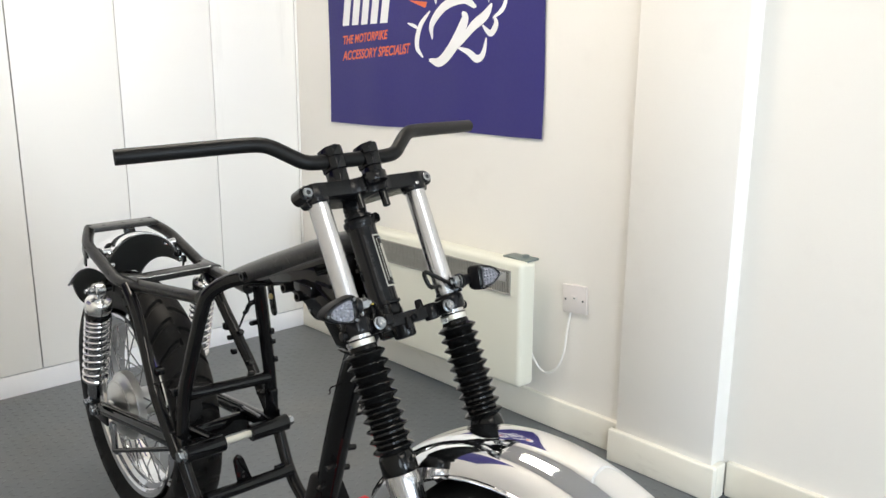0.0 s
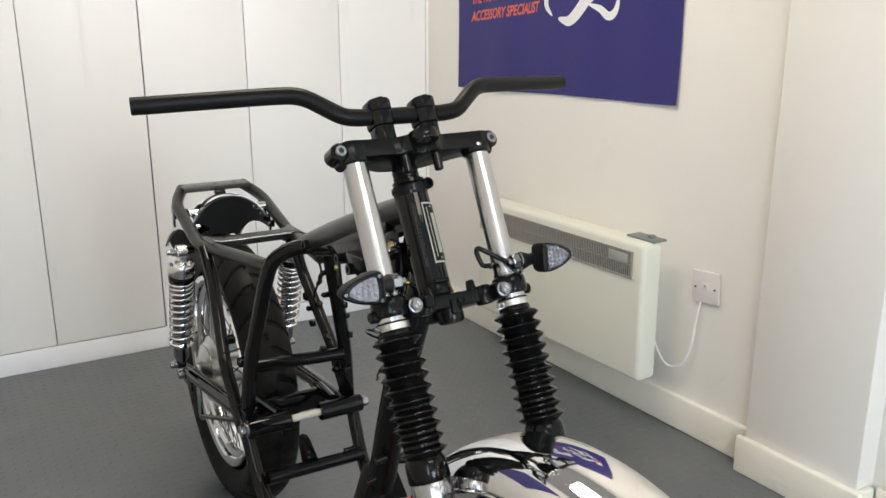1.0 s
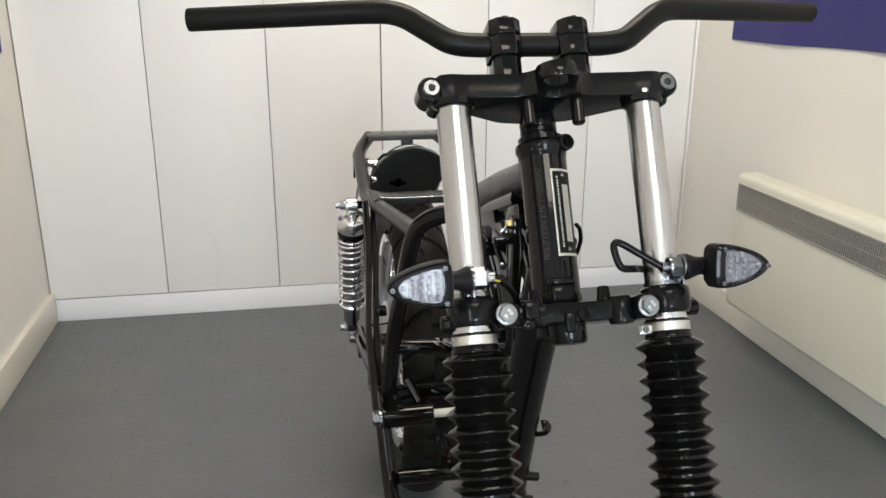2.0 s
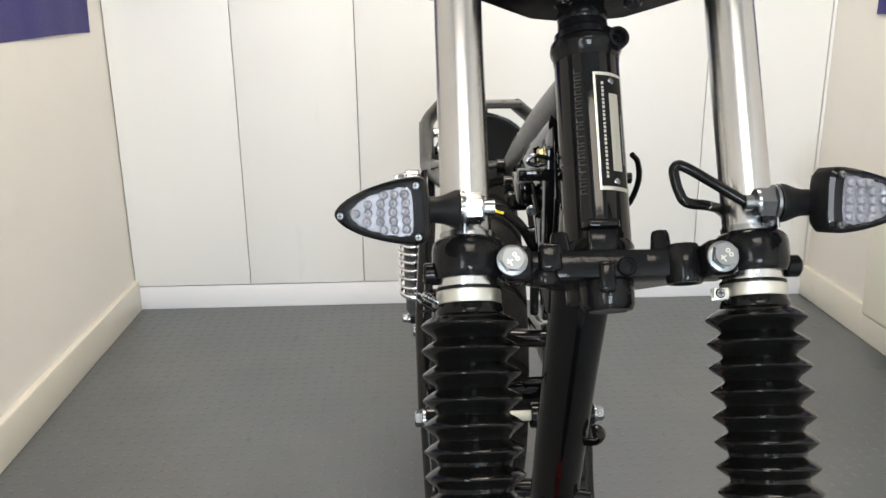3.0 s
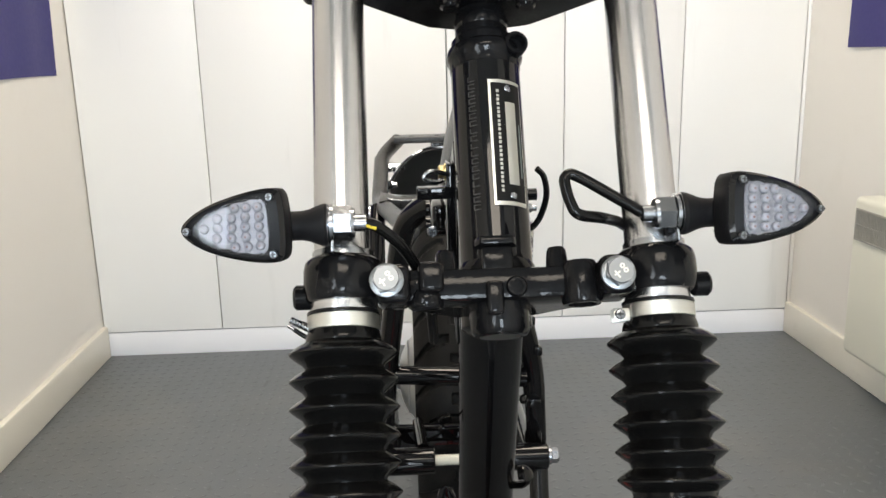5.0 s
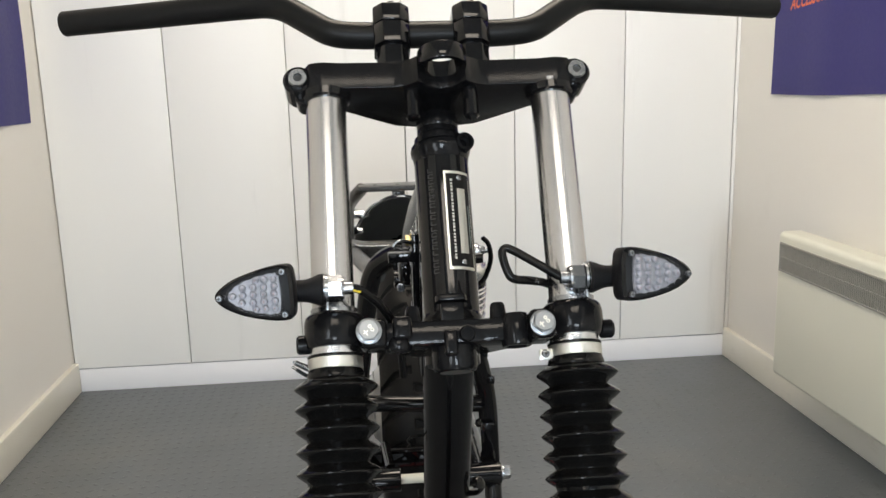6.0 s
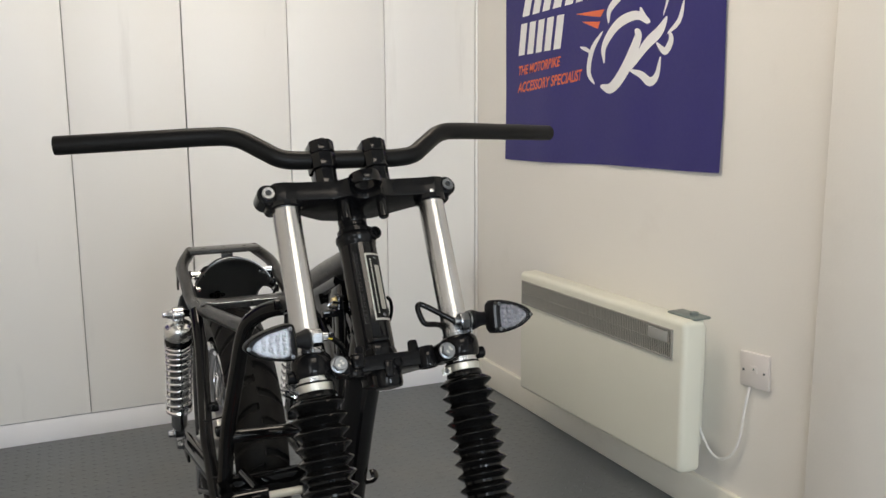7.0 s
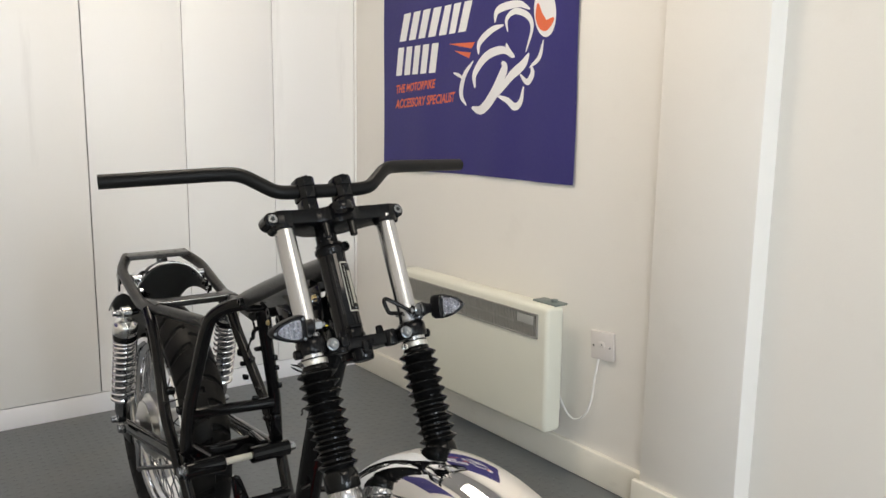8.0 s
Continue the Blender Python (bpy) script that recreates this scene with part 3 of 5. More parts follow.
part("print_line", flat_text("THE MOTORBIKE", 0.042, 0.084, 0.272, 0.25, PRINT_O, 0.265), PRINT_O, banner, "orange printed words", smooth=False)
part("print_line", flat_text("ACCESSORY SPECIALIST", 0.046, 0.085, 0.214, 0.25, PRINT_O, 0.395), PRINT_O, banner, "orange printed words", smooth=False)
for sp in ([(0.425, 0.437), (0.586, 0.433), (0.568, 0.413)], [(0.468, 0.411), (0.566, 0.400), (0.556, 0.381)]):
    print_shape("print_dart", sp, PRINT_O)
SWEEPS = [([(0.591, 0.280), (0.590, 0.330), (0.651, 0.383), (0.735, 0.398), (0.785, 0.372)], 0.015),
          ([(0.575, 0.214), (0.630, 0.208), (0.693, 0.258), (0.743, 0.335), (0.733, 0.362)], 0.020),
          ([(0.545, 0.222), (0.515, 0.260), (0.531, 0.323), (0.580, 0.371)], 0.011),
          ([(0.463, 0.336), (0.500, 0.326), (0.528, 0.312)], 0.006),
          ([(0.607, 0.391), (0.612, 0.430), (0.673, 0.465), (0.735, 0.477)], 0.012),
          ([(0.690, 0.488), (0.697, 0.520), (0.730, 0.533), (0.804, 0.536), (0.856, 0.516)], 0.013),
          ([(0.756, 0.454), (0.749, 0.494), (0.788, 0.515), (0.845, 0.497), (0.868, 0.458), (0.842, 0.386)], 0.010),
          ([(0.717, 0.255), (0.774, 0.312), (0.829, 0.347), (0.857, 0.381)], 0.016),
          ([(0.712, 0.252), (0.760, 0.237), (0.795, 0.216), (0.822, 0.232), (0.835, 0.280)], 0.012),
          ([(0.817, 0.318), (0.852, 0.293), (0.875, 0.318), (0.868, 0.343)], 0.011),
          ([(0.860, 0.337), (0.905, 0.366), (0.923, 0.418)], 0.008),
          ([(0.750, 0.418), (0.765, 0.390), (0.792, 0.373)], 0.010)]
for pts, w in SWEEPS:
    print_shape("print_sweep", swoosh(pts, w), PRINT_W)
oval = [(0.925 + 0.050 * math.cos(a) - 0.010 * math.sin(a), 0.500 + 0.075 * math.sin(a)) for a in [2 * math.pi * k / 28 for k in range(28)]]
print_shape("print_oval", oval, PRINT_W)
visor = swoosh([(0.892, 0.528), (0.902, 0.486), (0.930, 0.460), (0.968, 0.478)], 0.019)
vis = print_shape("print_crescent", visor, PRINT_O)
for v in vis.data.vertices:
    v.co.x -= 0.0008

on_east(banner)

# ---- motorcycle chassis ----
BX = 0.056
RAKE = radians(27.5)
SM = Matrix(((1, 0, 0, BX), (0, math.cos(RAKE), math.sin(RAKE), 0.11), (0, -math.sin(RAKE), math.cos(RAKE), 0.80), (0, 0, 0, 1)))


def st(x, s, f):
    """A point of the steering: across, up along the fork, forward of the fork line."""
    return SM @ Vector((x, -f, s))


def bk(x, y, z):
    return Vector((BX + x, y, z))


def steer_frame(x, s, f):
    return SM @ Matrix.Translation((x, -f, s))


FWD = (SM.to_3x3() @ Vector((0, -1, 0)))
ACROSS = Vector((1, 0, 0))
bike = thing("motorcycle", (BX, 0.5, 0), "black motorcycle rolling chassis with chrome fork, no engine or tank", "motorcycle")


def screw_head(m, r, h, mat, parent, name="screw"):
    """A small domed screw; its cross slot's shade is a proud dark cross."""
    s = part(name, lathe([(r, 0), (r, h * 0.5), (r * 0.8, h), (r * 0.35, h * 1.05)], m, 16), mat, parent)
    return s


def socket_bolt(m, r, parent):
    b = part("pinch_bolt", lathe([(r, 0), (r, 0.0035), (r * 0.9, 0.0045), (r * 0.46, 0.0045), (r * 0.45, 0.002), (0.0001, 0.002)], m, 28), ZINC, parent, "zinc socket head bolt")
    # dark hexagon for the shade down the socket
    part("socket", lathe([(r * 0.44, 0.0022), (r * 0.42, 0.0026)], m, 6), HOLE_SHADE, b)
    return b


# fork legs
HALF = {-1: 0.0888, 1: 0.0865}


def leg_frame(sx):
    a, b = st(sx * HALF[sx] - 0.0006, 0, 0), st(sx * (HALF[sx] + 0.0015), 0.18, 0)
    m = axis_frame(a, b - a, (1, 0, 0))
    return m


for sx in (-1, 1):
    m = leg_frame(sx)
    part("fork_tube", lathe([(0.0155, -0.05), (0.0155, 0.176)], m, 40), STEEL, bike, "polished steel fork tube")
    prof = [(0.0186, -0.0400), (0.0192, -0.0440), (0.0204, -0.0470), (0.0207, -0.049)]
    for k in range(10):
        c = -0.0562 - 0.0146 * k
        prof += [(0.0206 + 0.0002 * k, c + 0.0062), (0.0224, c + 0.0054), (0.0260, c + 0.0034), (0.0285, c + 0.0014), (0.0296, c + 0.0003), (0.0296, c - 0.0006), (0.0284, c - 0.0018), (0.0257, c - 0.0040), (0.0226, c - 0.0060)]
    prof += [(0.0212, -0.1930), (0.0232, -0.1965), (0.0246, -0.1995), (0.0252, -0.206), (0.0252, -0.221), (0.0240, -0.223)]
    part("fork_gaiter", lathe(prof, m, 48), RUBBER, bike, "black ribbed rubber fork gaiter")
    clamp = part("gaiter_clamp", lathe([(0.0190, -0.0438), (0.0197, -0.0434), (0.0197, -0.0360), (0.0190, -0.0356)], m, 48), BAND, bike, "bright zinc band clamp")
    ring = lathe([(0.0172, -0.0356), (0.0196, -0.0354), (0.0199, -0.0345), (0.0196, -0.0336), (0.0172, -0.0334)], m, 40)
    part("dust_seal", ring, RUBBER, bike)
    part("bright_ring", lathe([(0.0178, -0.0334), (0.0180, -0.0320), (0.0178, -0.0270)], m, 40), ALLOY, bike)
    slider = [(0.0225, -0.2225), (0.0240, -0.2255), (0.0243, -0.233), (0.0240, -0.247), (0.0230, -0.258), (0.0213, -0.270), (0.0202, -0.283), (0.0198, -0.300), (0.0196, -0.56), (0.018, -0.585)]
    part("fork_slider", lathe(slider, m, 40), BRUSHED, bike, "polished alloy fork slider")
    # the band's screw and folded ears
    if sx < 0:
        worm = rod(m @ Vector((-0.0185, -0.003, -0.0425)), m @ Vector((-0.0280, -0.007, -0.0375)), 0.0018, 10)
        for k in range(5):
            q = 0.3 + 0.15 * k
            lathe([(0.0017, -0.0004), (0.0025, 0), (0.0017, 0.0004)], axis_frame(m @ Vector((-0.0185 - 0.0095 * q, -0.003 - 0.004 * q, -0.0425 + 0.005 * q)), m.to_3x3() @ Vector((-0.0095, -0.004, 0.005))), 10, worm)
        part("clamp_screw", worm, ZINC, clamp)
        continue
    ear = box((-0.0270, -0.0075, -0.0452), (-0.0180, -0.0060, -0.0380), 0.0005, m)
    box((-0.0270, -0.0020, -0.0452), (-0.0180, -0.0005, -0.0380), 0.0005, m, ear)
    part("clamp_ear", ear, BAND, clamp)
    sm = axis_frame(m @ Vector((-0.0235, -0.0076, -0.0416)), FWD)
    sc = screw_head(sm, 0.0030, 0.0016, ZINC, clamp)
    cr = box((-0.0019, -0.0004, 0.0014), (0.0019, 0.0004, 0.0019), 0, sm)
    box((-0.0004, -0.0019, 0.0014), (0.0004, 0.0019, 0.0019), 0, sm, cr)
    # proud dark cross painted as the slot's shade
    part("slot_shade", cr, HOLE_SHADE, sc)

# lower fork clamp
low = bmesh.new()
bridge = [(0.055, -0.010), (0.054, 0.020), (0.022, 0.058), (0.0, 0.062), (-0.022, 0.058), (-0.054, 0.020), (-0.055, -0.010), (-0.020, -0.0085), (0.006, -0.0085), (0.018, -0.0075)]
prism(bridge, -0.0305, -0.0125, SM, 0.003, low)
box((-0.0110, -0.0125, -0.0395), (-0.0010, -0.004, -0.0205), 0.0028, SM, low, 3)
lower_clamp = part("lower_fork_clamp", low, CAST, bike, "glossy black cast lower fork clamp")
nose = lathe([(0.0125, -0.0485), (0.0150, -0.0480), (0.0168, -0.045), (0.0172, -0.030), (0.0168, -0.026)], steer_frame(-0.002, 0, -0.013), 32)
part("stem_boss", nose, CAST, lower_clamp)
# dark disc standing for the shade in the bore
part("bore_shade", lathe([(0.0118, -0.0487), (0.0118, -0.0483)], steer_frame(-0.002, 0, -0.013), 24), HOLE_SHADE, lower_clamp)
part("stem_seat", lathe([(0.0175, -0.042), (0.0215, -0.039), (0.0215, -0.014), (0.0185, -0.011)], steer_frame(-0.001, 0, -0.042), 28), CAST, lower_clamp)
# dark disc at the bottom of the threaded hole, as its shade
part("bore_shade", lathe([(0.0033, 0), (0.0033, 0.0003)], axis_frame(st(0.0062, -0.0240, -0.004 + 0.0062), FWD), 14), HOLE_SHADE, lower_clamp)
part("threaded_boss", lathe([(0.0060, 0), (0.0060, 0.0135), (0.0050, 0.0150), (0.0036, 0.0150), (0.0034, 0.0142), (0.0034, 0.006), (0.0001, 0.006)], axis_frame(st(0.0062, -0.0240, -0.004), FWD), 20), CAST, lower_clamp)
for sx in (-1, 1):
    collar = part("clamp_collar", lathe([(0.0178, -0.0225), (0.0196, -0.0225), (0.0212, -0.0205), (0.0222, -0.0165), (0.0222, -0.005), (0.0214, -0.0005), (0.0190, 0.002), (0.0160, 0.0025)], steer_frame(sx * HALF[sx], -0.006, 0), 36), CAST, lower_clamp)
    part("pinch_block", box((sx * 0.0600 - 0.0105, -0.0205 if sx < 0 else -0.0272, -0.0325), (sx * 0.0600 + 0.0085, 0.008, -0.0110), 0.005, SM, seg=4), CAST, collar)
    part("stub", rod(st(sx * 0.106, -0.024, -0.002), st(sx * 0.1165, -0.024, -0.002), 0.0070, 18, bevel=0.0015), CAST, collar)
    if sx > 0:
        part("round_boss", lathe([(0.0078, -0.0310), (0.0078, -0.0345), (0.0102, -0.0345), (0.0112, -0.0325), (0.0108, -0.014), (0.0090, -0.0105), (0.005, -0.010)], steer_frame(0.0425, 0, 0.004), 28, close=False), CAST, lower_clamp)
        # dark disc for the shade inside the round boss
        part("bore_shade", lathe([(0.0079, -0.0322), (0.0079, -0.0318)], steer_frame(0.0425, 0, 0.004), 20), HOLE_SHADE, lower_clamp)
        continue
    part("square_boss", box((sx * 0.0405 - 0.0070, -0.0165, -0.0265), (sx * 0.0405 + 0.0070, 0.002, -0.0095), 0.0030, SM, seg=3), CAST, lower_clamp)
    part("eye_boss", lathe([(0.0050, -0.0345), (0.0085, -0.034), (0.0098, -0.032), (0.0098, -0.027), (0.0085, -0.024)], steer_frame(sx * 0.0435, 0, 0.003), 20), CAST, lower_clamp)
for sx in (-1, 1):
    part("steering_stop", lathe([(0.0070, -0.016), (0.0056, -0.002), (0.0045, 0.0), (0.003, 0.0005)], steer_frame(sx * 0.0315, 0, -0.004), 18), CAST, lower_clamp)
for sx in (-1, 1):
    bx, bs, bf = (-0.0644, -0.0206, 0.0210) if sx < 0 else (0.0580, -0.0222, 0.0278)
    b = part("clamp_bolt", bolt_head(axis_frame(st(bx, bs, bf), FWD), 0.0078, 0.0066, turn=0.2 + sx * 0.15), BOLT, bike, "zinc plated hexagon bolt with stamped head")
    mk = axis_frame(st(bx, bs, bf + 0.00665), FWD, (1, 0.6, 0.5))
    stamp = box((-0.0034, -0.0030, 0), (-0.0026, 0.0016, 0.0003), 0, mk)
    box((-0.0046, -0.0006, 0), (-0.0008, 0.0002, 0.0003), 0, mk, stamp)
    for q in (-0.0016, 0.0014):
        lathe([(0.0007, 0), (0.0007, 0.0003), (0.0014, 0.0003), (0.0014, 0)], mk @ Matrix.Translation((0.0020, q, 0)), 10, stamp, close=False)
    part("head_stamp", stamp, BAND, b)

# upper fork clamp
top = bmesh.new()
half_plan = [(0.0, -0.0095), (0.006, -0.0108), (0.011, -0.0145), (0.0150, -0.0195), (0.0185, -0.0230), (0.0230, -0.0185), (0.030, -0.0148), (0.037, -0.0132), (0.078, -0.0140), (0.092, -0.0160), (0.102, -0.0140), (0.107, -0.004), (0.107, 0.008), (0.101, 0.020), (0.090, 0.0260), (0.076, 0.029), (0.048, 0.050), (0.034, 0.060), (0.016, 0.064), (0, 0.064)]
plan = half_plan + [(-x, y) for x, y in half_plan[-2:0:-1]]
prism(plan, 0.1705, 0.1925, SM, 0.0012, top)
upper_clamp = part("upper_fork_clamp", top, PLATE, bike, "gloss black machined upper fork clamp")
for sx in (-1, 1):
    ear_x, ear_s = (-0.1104, 0.1800) if sx < 0 else (0.1080, 0.1815)
    part("tube_socket", lathe([(0.0172, 0.1640), (0.0188, 0.1655), (0.0195, 0.1710)], steer_frame(sx * (HALF[sx] + 0.0014), 0, 0), 28), CLAMP, upper_clamp)
    part("pinch_ear", rod(st(ear_x, ear_s, -0.016), st(ear_x, ear_s, 0.0113), 0.0118, 28, bevel=0.0016), CLAMP, upper_clamp)
    part("ear_foot", rod(st(ear_x - sx * 0.0045, ear_s - 0.0120, -0.012), st(ear_x - sx * 0.0045, ear_s - 0.0120, 0.006), 0.0075, 18, bevel=0.0016), GLOSS, upper_clamp)
    part("peg", rod(st(sx * 0.0228, 0.1465, 0.006), st(sx * 0.0228, 0.1765, 0.006), 0.0060, 18, bevel=0.0015), GLOSS, upper_clamp)
    socket_bolt(axis_frame(st(ear_x, ear_s, 0.0114), FWD), 0.0074, upper_clamp)
# ignition ring at the front of the clamp
rp = [(0.0146, 0.1800), (0.0184, 0.1800), (0.0188, 0.1808), (0.0188, 0.1925), (0.0183, 0.1935), (0.0151, 0.1935), (0.0146, 0.1925), (0.0146, 0.1800)]
part("lock_ring", lathe(rp, steer_frame(0.0005, 0, 0.0250), 48, close=False), CLAMP, bike, "gloss black ignition lock ring")
# steering stem above the head
stem = lathe([(0.0165, 0.148), (0.0165, 0.152), (0.0175, 0.153), (0.0175, 0.157), (0.0165, 0.158), (0.0175, 0.160), (0.0175, 0.165), (0.016, 0.168), (0.016, 0.175)], steer_frame(0, 0, -0.044), 28)
part("stem_nut", stem, CAST, bike)
part("stem_cap", lathe([(0.014, 0.190), (0.014, 0.197), (0.0125, 0.199)], steer_frame(0, 0, -0.044), 6), CAST, bike)


RF = -0.012


def chamfered(w, d, c):
    """A rectangle with cut corners."""
    return [(w, -d + c), (w, d - c), (w - c, d), (-w + c, d), (-w, d - c), (-w, -d + c), (-w + c, -d), (w - c, -d)]


def rounded(w, d, r, n=4):
    """A rectangle with round corners."""
    pts = []
    for cx, cy, a0 in ((w - r, d - r, 0), (-w + r, d - r, 90), (-w + r, -d + r, 180), (w - r, -d + r, 270)):
        for k in range(n + 1):
            a = radians(a0 + 90 * k / n)
            pts.append((cx + r * math.cos(a), cy + r * math.sin(a)))
    return pts


for sx in (-1, 1):
    c = sx * 0.0325 - 0.003 * (sx < 0) - 0.003 * (sx > 0)
    riser = part("bar_riser", prism(chamfered(0.0130, 0.0165, 0.0065), 0.190, 0.2143, steer_frame(c, 0, RF), 0.0010), CLAMP, bike, "gloss black handlebar riser")
    part("riser_saddle", prism(chamfered(0.0148, 0.0192, 0.0076), 0.2146, 0.2334, steer_frame(c, 0, RF), 0.0010), CLAMP, riser)
    part("riser_cap", prism(chamfered(0.0148, 0.0192, 0.0076), 0.2340, 0.2495, steer_frame(c, 0, RF), 0.0012), CLAMP, riser)
    for dy in (-0.0145, 0.0145):
        part("cap_bolt", lathe([(0.0036, 0), (0.0036, 0.0012), (0.0018, 0.0012), (0.0018, 0.0002)], steer_frame(c, 0.2496, RF + dy), 14), SATIN, riser)
bar = [st(-0.322, 0.289, -0.082), st(-0.162, 0.2755, -0.038), st(-0.129, 0.2700, -0.026), st(-0.084, 0.2320, -0.012), st(-0.06, 0.2300, -0.012),
       st(0.06, 0.2300, -0.012), st(0.083, 0.2330, -0.012), st(0.132, 0.2715, -0.025), st(0.169, 0.2775, -0.037), st(0.342, 0.300, -0.095)]
hb = sweep(bent(bar, 0.030, 7), 0.0110, 24, cap=False)
handlebar = part("handlebar", hb, SATIN, bike, "satin black tubular handlebar without grips")
for a, b in ((bar[0], bar[1]), (bar[-1], bar[-2])):
    d = (b - a).normalized()
    # tube end lined in the dark colour for its inner shade
    part("bar_end", lathe([(0.0110, 0.0), (0.0088, 0.0), (0.0086, 0.012), (0.0001, 0.012)], axis_frame(a, d), 24, close=False), HOLE_SHADE, handlebar, "open tube end")

# head tube
HF = -0.044
HX0, HR = 0.0011, 0.0224
head = part("head_tube", rod(st(HX0, -0.012, HF), st(HX0, 0.135, HF), HR, 48), GLOSS, bike, "gloss black steering head with riveted plate")
part("head_cup", lathe([(0.0226, 0.128), (0.0230, 0.130), (0.0233, 0.134), (0.0246, 0.1355), (0.0250, 0.139), (0.0244, 0.142), (0.0225, 0.1435), (0.0215, 0.1445), (0.0215, 0.149), (0.018, 0.150)], steer_frame(HX0, 0, HF), 32), CAST, head)
part("head_foot", lathe([(0.0228, -0.012), (0.0240, -0.010), (0.0240, -0.003), (0.0225, 0.0005)], steer_frame(HX0, 0, HF), 32), CAST, head)
lug = [(-0.0135, 0.034), (-0.0135, 0.020), (-0.0108, 0.0125), (0.0088, 0.0125), (0.0115, 0.020), (0.0115, 0.034)]
part("head_lug", prism(lug, 0.0060, 0.0112, SM, 0.0014), CAST, head)
part("lug_block", box((-0.0100, 0.0165, -0.010), (0.0085, 0.034, 0.0057), 0.002, SM), CAST, head)
lock = lathe([(0.0052, -0.008), (0.0074, -0.008), (0.0078, -0.007), (0.0078, 0.006), (0.0074, 0.007), (0.0052, 0.007), (0.0052, 0.001), (0.0001, 0.001)], axis_frame(st(0.0188, 0.1395, -0.030), FWD * 0.98 + ACROSS * 0.2), 20, close=False)
part("lock_barrel", lock, CAST, head)


def curved_panel(a0, a1, s0, s1, r, thick=0.0006, n=8):
    """A patch wrapped on the head tube, between two angles from straight ahead (degrees, to +x)."""
    out = bmesh.new()
    g = []
    for rr in (r, r + thick):
        rows = []
        for i in range(n + 1):
            a = radians(a0 + (a1 - a0) * i / n)
            rows.append([out.verts.new(SM @ Vector((HX0 + rr * math.sin(a), -HF - rr * math.cos(a), s))) for s in (s0, s1)])
        g.append(rows)
    for k in (0, 1):
        for i in range(n):
            out.faces.new((g[k][i][0], g[k][i + 1][0], g[k][i + 1][1], g[k][i][1]))
    for i in range(n):
        for e in (0, 1):
            out.faces.new((g[0][i][e], g[0][i + 1][e], g[1][i + 1][e], g[1][i][e]))
    for i in (0, n):
        out.faces.new((g[0][i][0], g[0][i][1], g[1][i][1], g[1][i][0]))
    return out


plate = part("maker_plate", curved_panel(-3, 56, 0.032, 0.1135, HR + 0.0001), BAND, head, "riveted maker's plate, black with bright border")
part("plate_field", curved_panel(1, 52.5, 0.0344, 0.1111, HR + 0.0008, 0.0003), SATIN, plate)
part("plate_strip", curved_panel(22, 40, 0.0450, 0.0985, HR + 0.0012, 0.0002), BAND, plate)
for k in range(24):
    part("plate_bar", curved_panel(9, 13, 0.0400 + k * 0.0028, 0.0419 + k * 0.0028 - 0.0005 * (k % 3 == 1), HR + 0.0012, 0.0002, 1), BAND, plate)
part("plate_bar", curved_panel(45.5, 48, 0.050, 0.085, HR + 0.0012, 0.0002), GREYPL, plate)
for s in (0.0378, 0.1075):
    a = radians(27)
    nrm = SM.to_3x3() @ Vector((math.sin(a), -math.cos(a), 0))
    screw_head(axis_frame(SM @ Vector((HX0 + (HR + 0.0012) * math.sin(a), -HF - (HR + 0.0012) * math.cos(a), s)), nrm), 0.0024, 0.001, ZINC, plate, "rivet")
mark_rnd = random.Random(8)
for k in range(18):
    s = 0.030 + k * 0.0049
    mk = curved_panel(-36, -24, s, s + 0.0005, HR + 0.00005, 0.0002, 3)
    placed(curved_panel(-36, -34.6 + mark_rnd.random(), s, s + 0.0034, HR + 0.00005, 0.0002, 1), None, mk)
    if mark_rnd.random() > 0.4:
        placed(curved_panel(-35, -25, s + 0.0029, s + 0.0033, HR + 0.00006, 0.0002, 3), None, mk)
    part("stamped_mark", mk, STAMP, head)

# frame tubes
part("backbone", sweep([bk(0, 0.19, 0.888), bk(0, 0.33, 0.836), bk(0, 0.46, 0.787), bk(0, 0.54, 0.758), bk(0, 0.61, 0.735)], [0.0165, 0.0215, 0.0225, 0.0205, 0.015], 24), DUSTY, bike, "thick dusty black frame backbone")
part("backbone_flange", sweep([bk(0, 0.25, 0.845), bk(0, 0.34, 0.812), bk(0, 0.46, 0.768), bk(0, 0.55, 0.742)], [0.017, 0.019, 0.017, 0.013], 12, flat=1.05), GLOSS, bike)
for sx in (-1, 1):
    gus = prism([(0.215, 0.705), (0.196, 0.80), (0.215, 0.850), (0.262, 0.832), (0.266, 0.816), (0.300, 0.806), (0.310, 0.818), (0.455, 0.772), (0.43, 0.762), (0.402, 0.768), (0.336, 0.750), (0.324, 0.736), (0.307, 0.730), (0.285, 0.733), (0.25, 0.700)],
                -0.0015, 0.0015, Matrix(((0, 0, 1, BX + sx * 0.019), (1, 0, 0, 0), (0, 1, 0, 0), (0, 0, 0, 1))), 0.001)
    part("head_gusset", gus, GLOSS, bike, "pressed black gusset plate at the steering head")
part("down_tube", sweep(curve_points([bk(0.002, 0.170, 0.800), bk(0.004, 0.235, 0.665), bk(0.004, 0.285, 0.53), bk(0.004, 0.325, 0.405)], 5), [0.0228, 0.0192, 0.0200, 0.0222], 24), GLOSS, bike, "broad black front down tube")
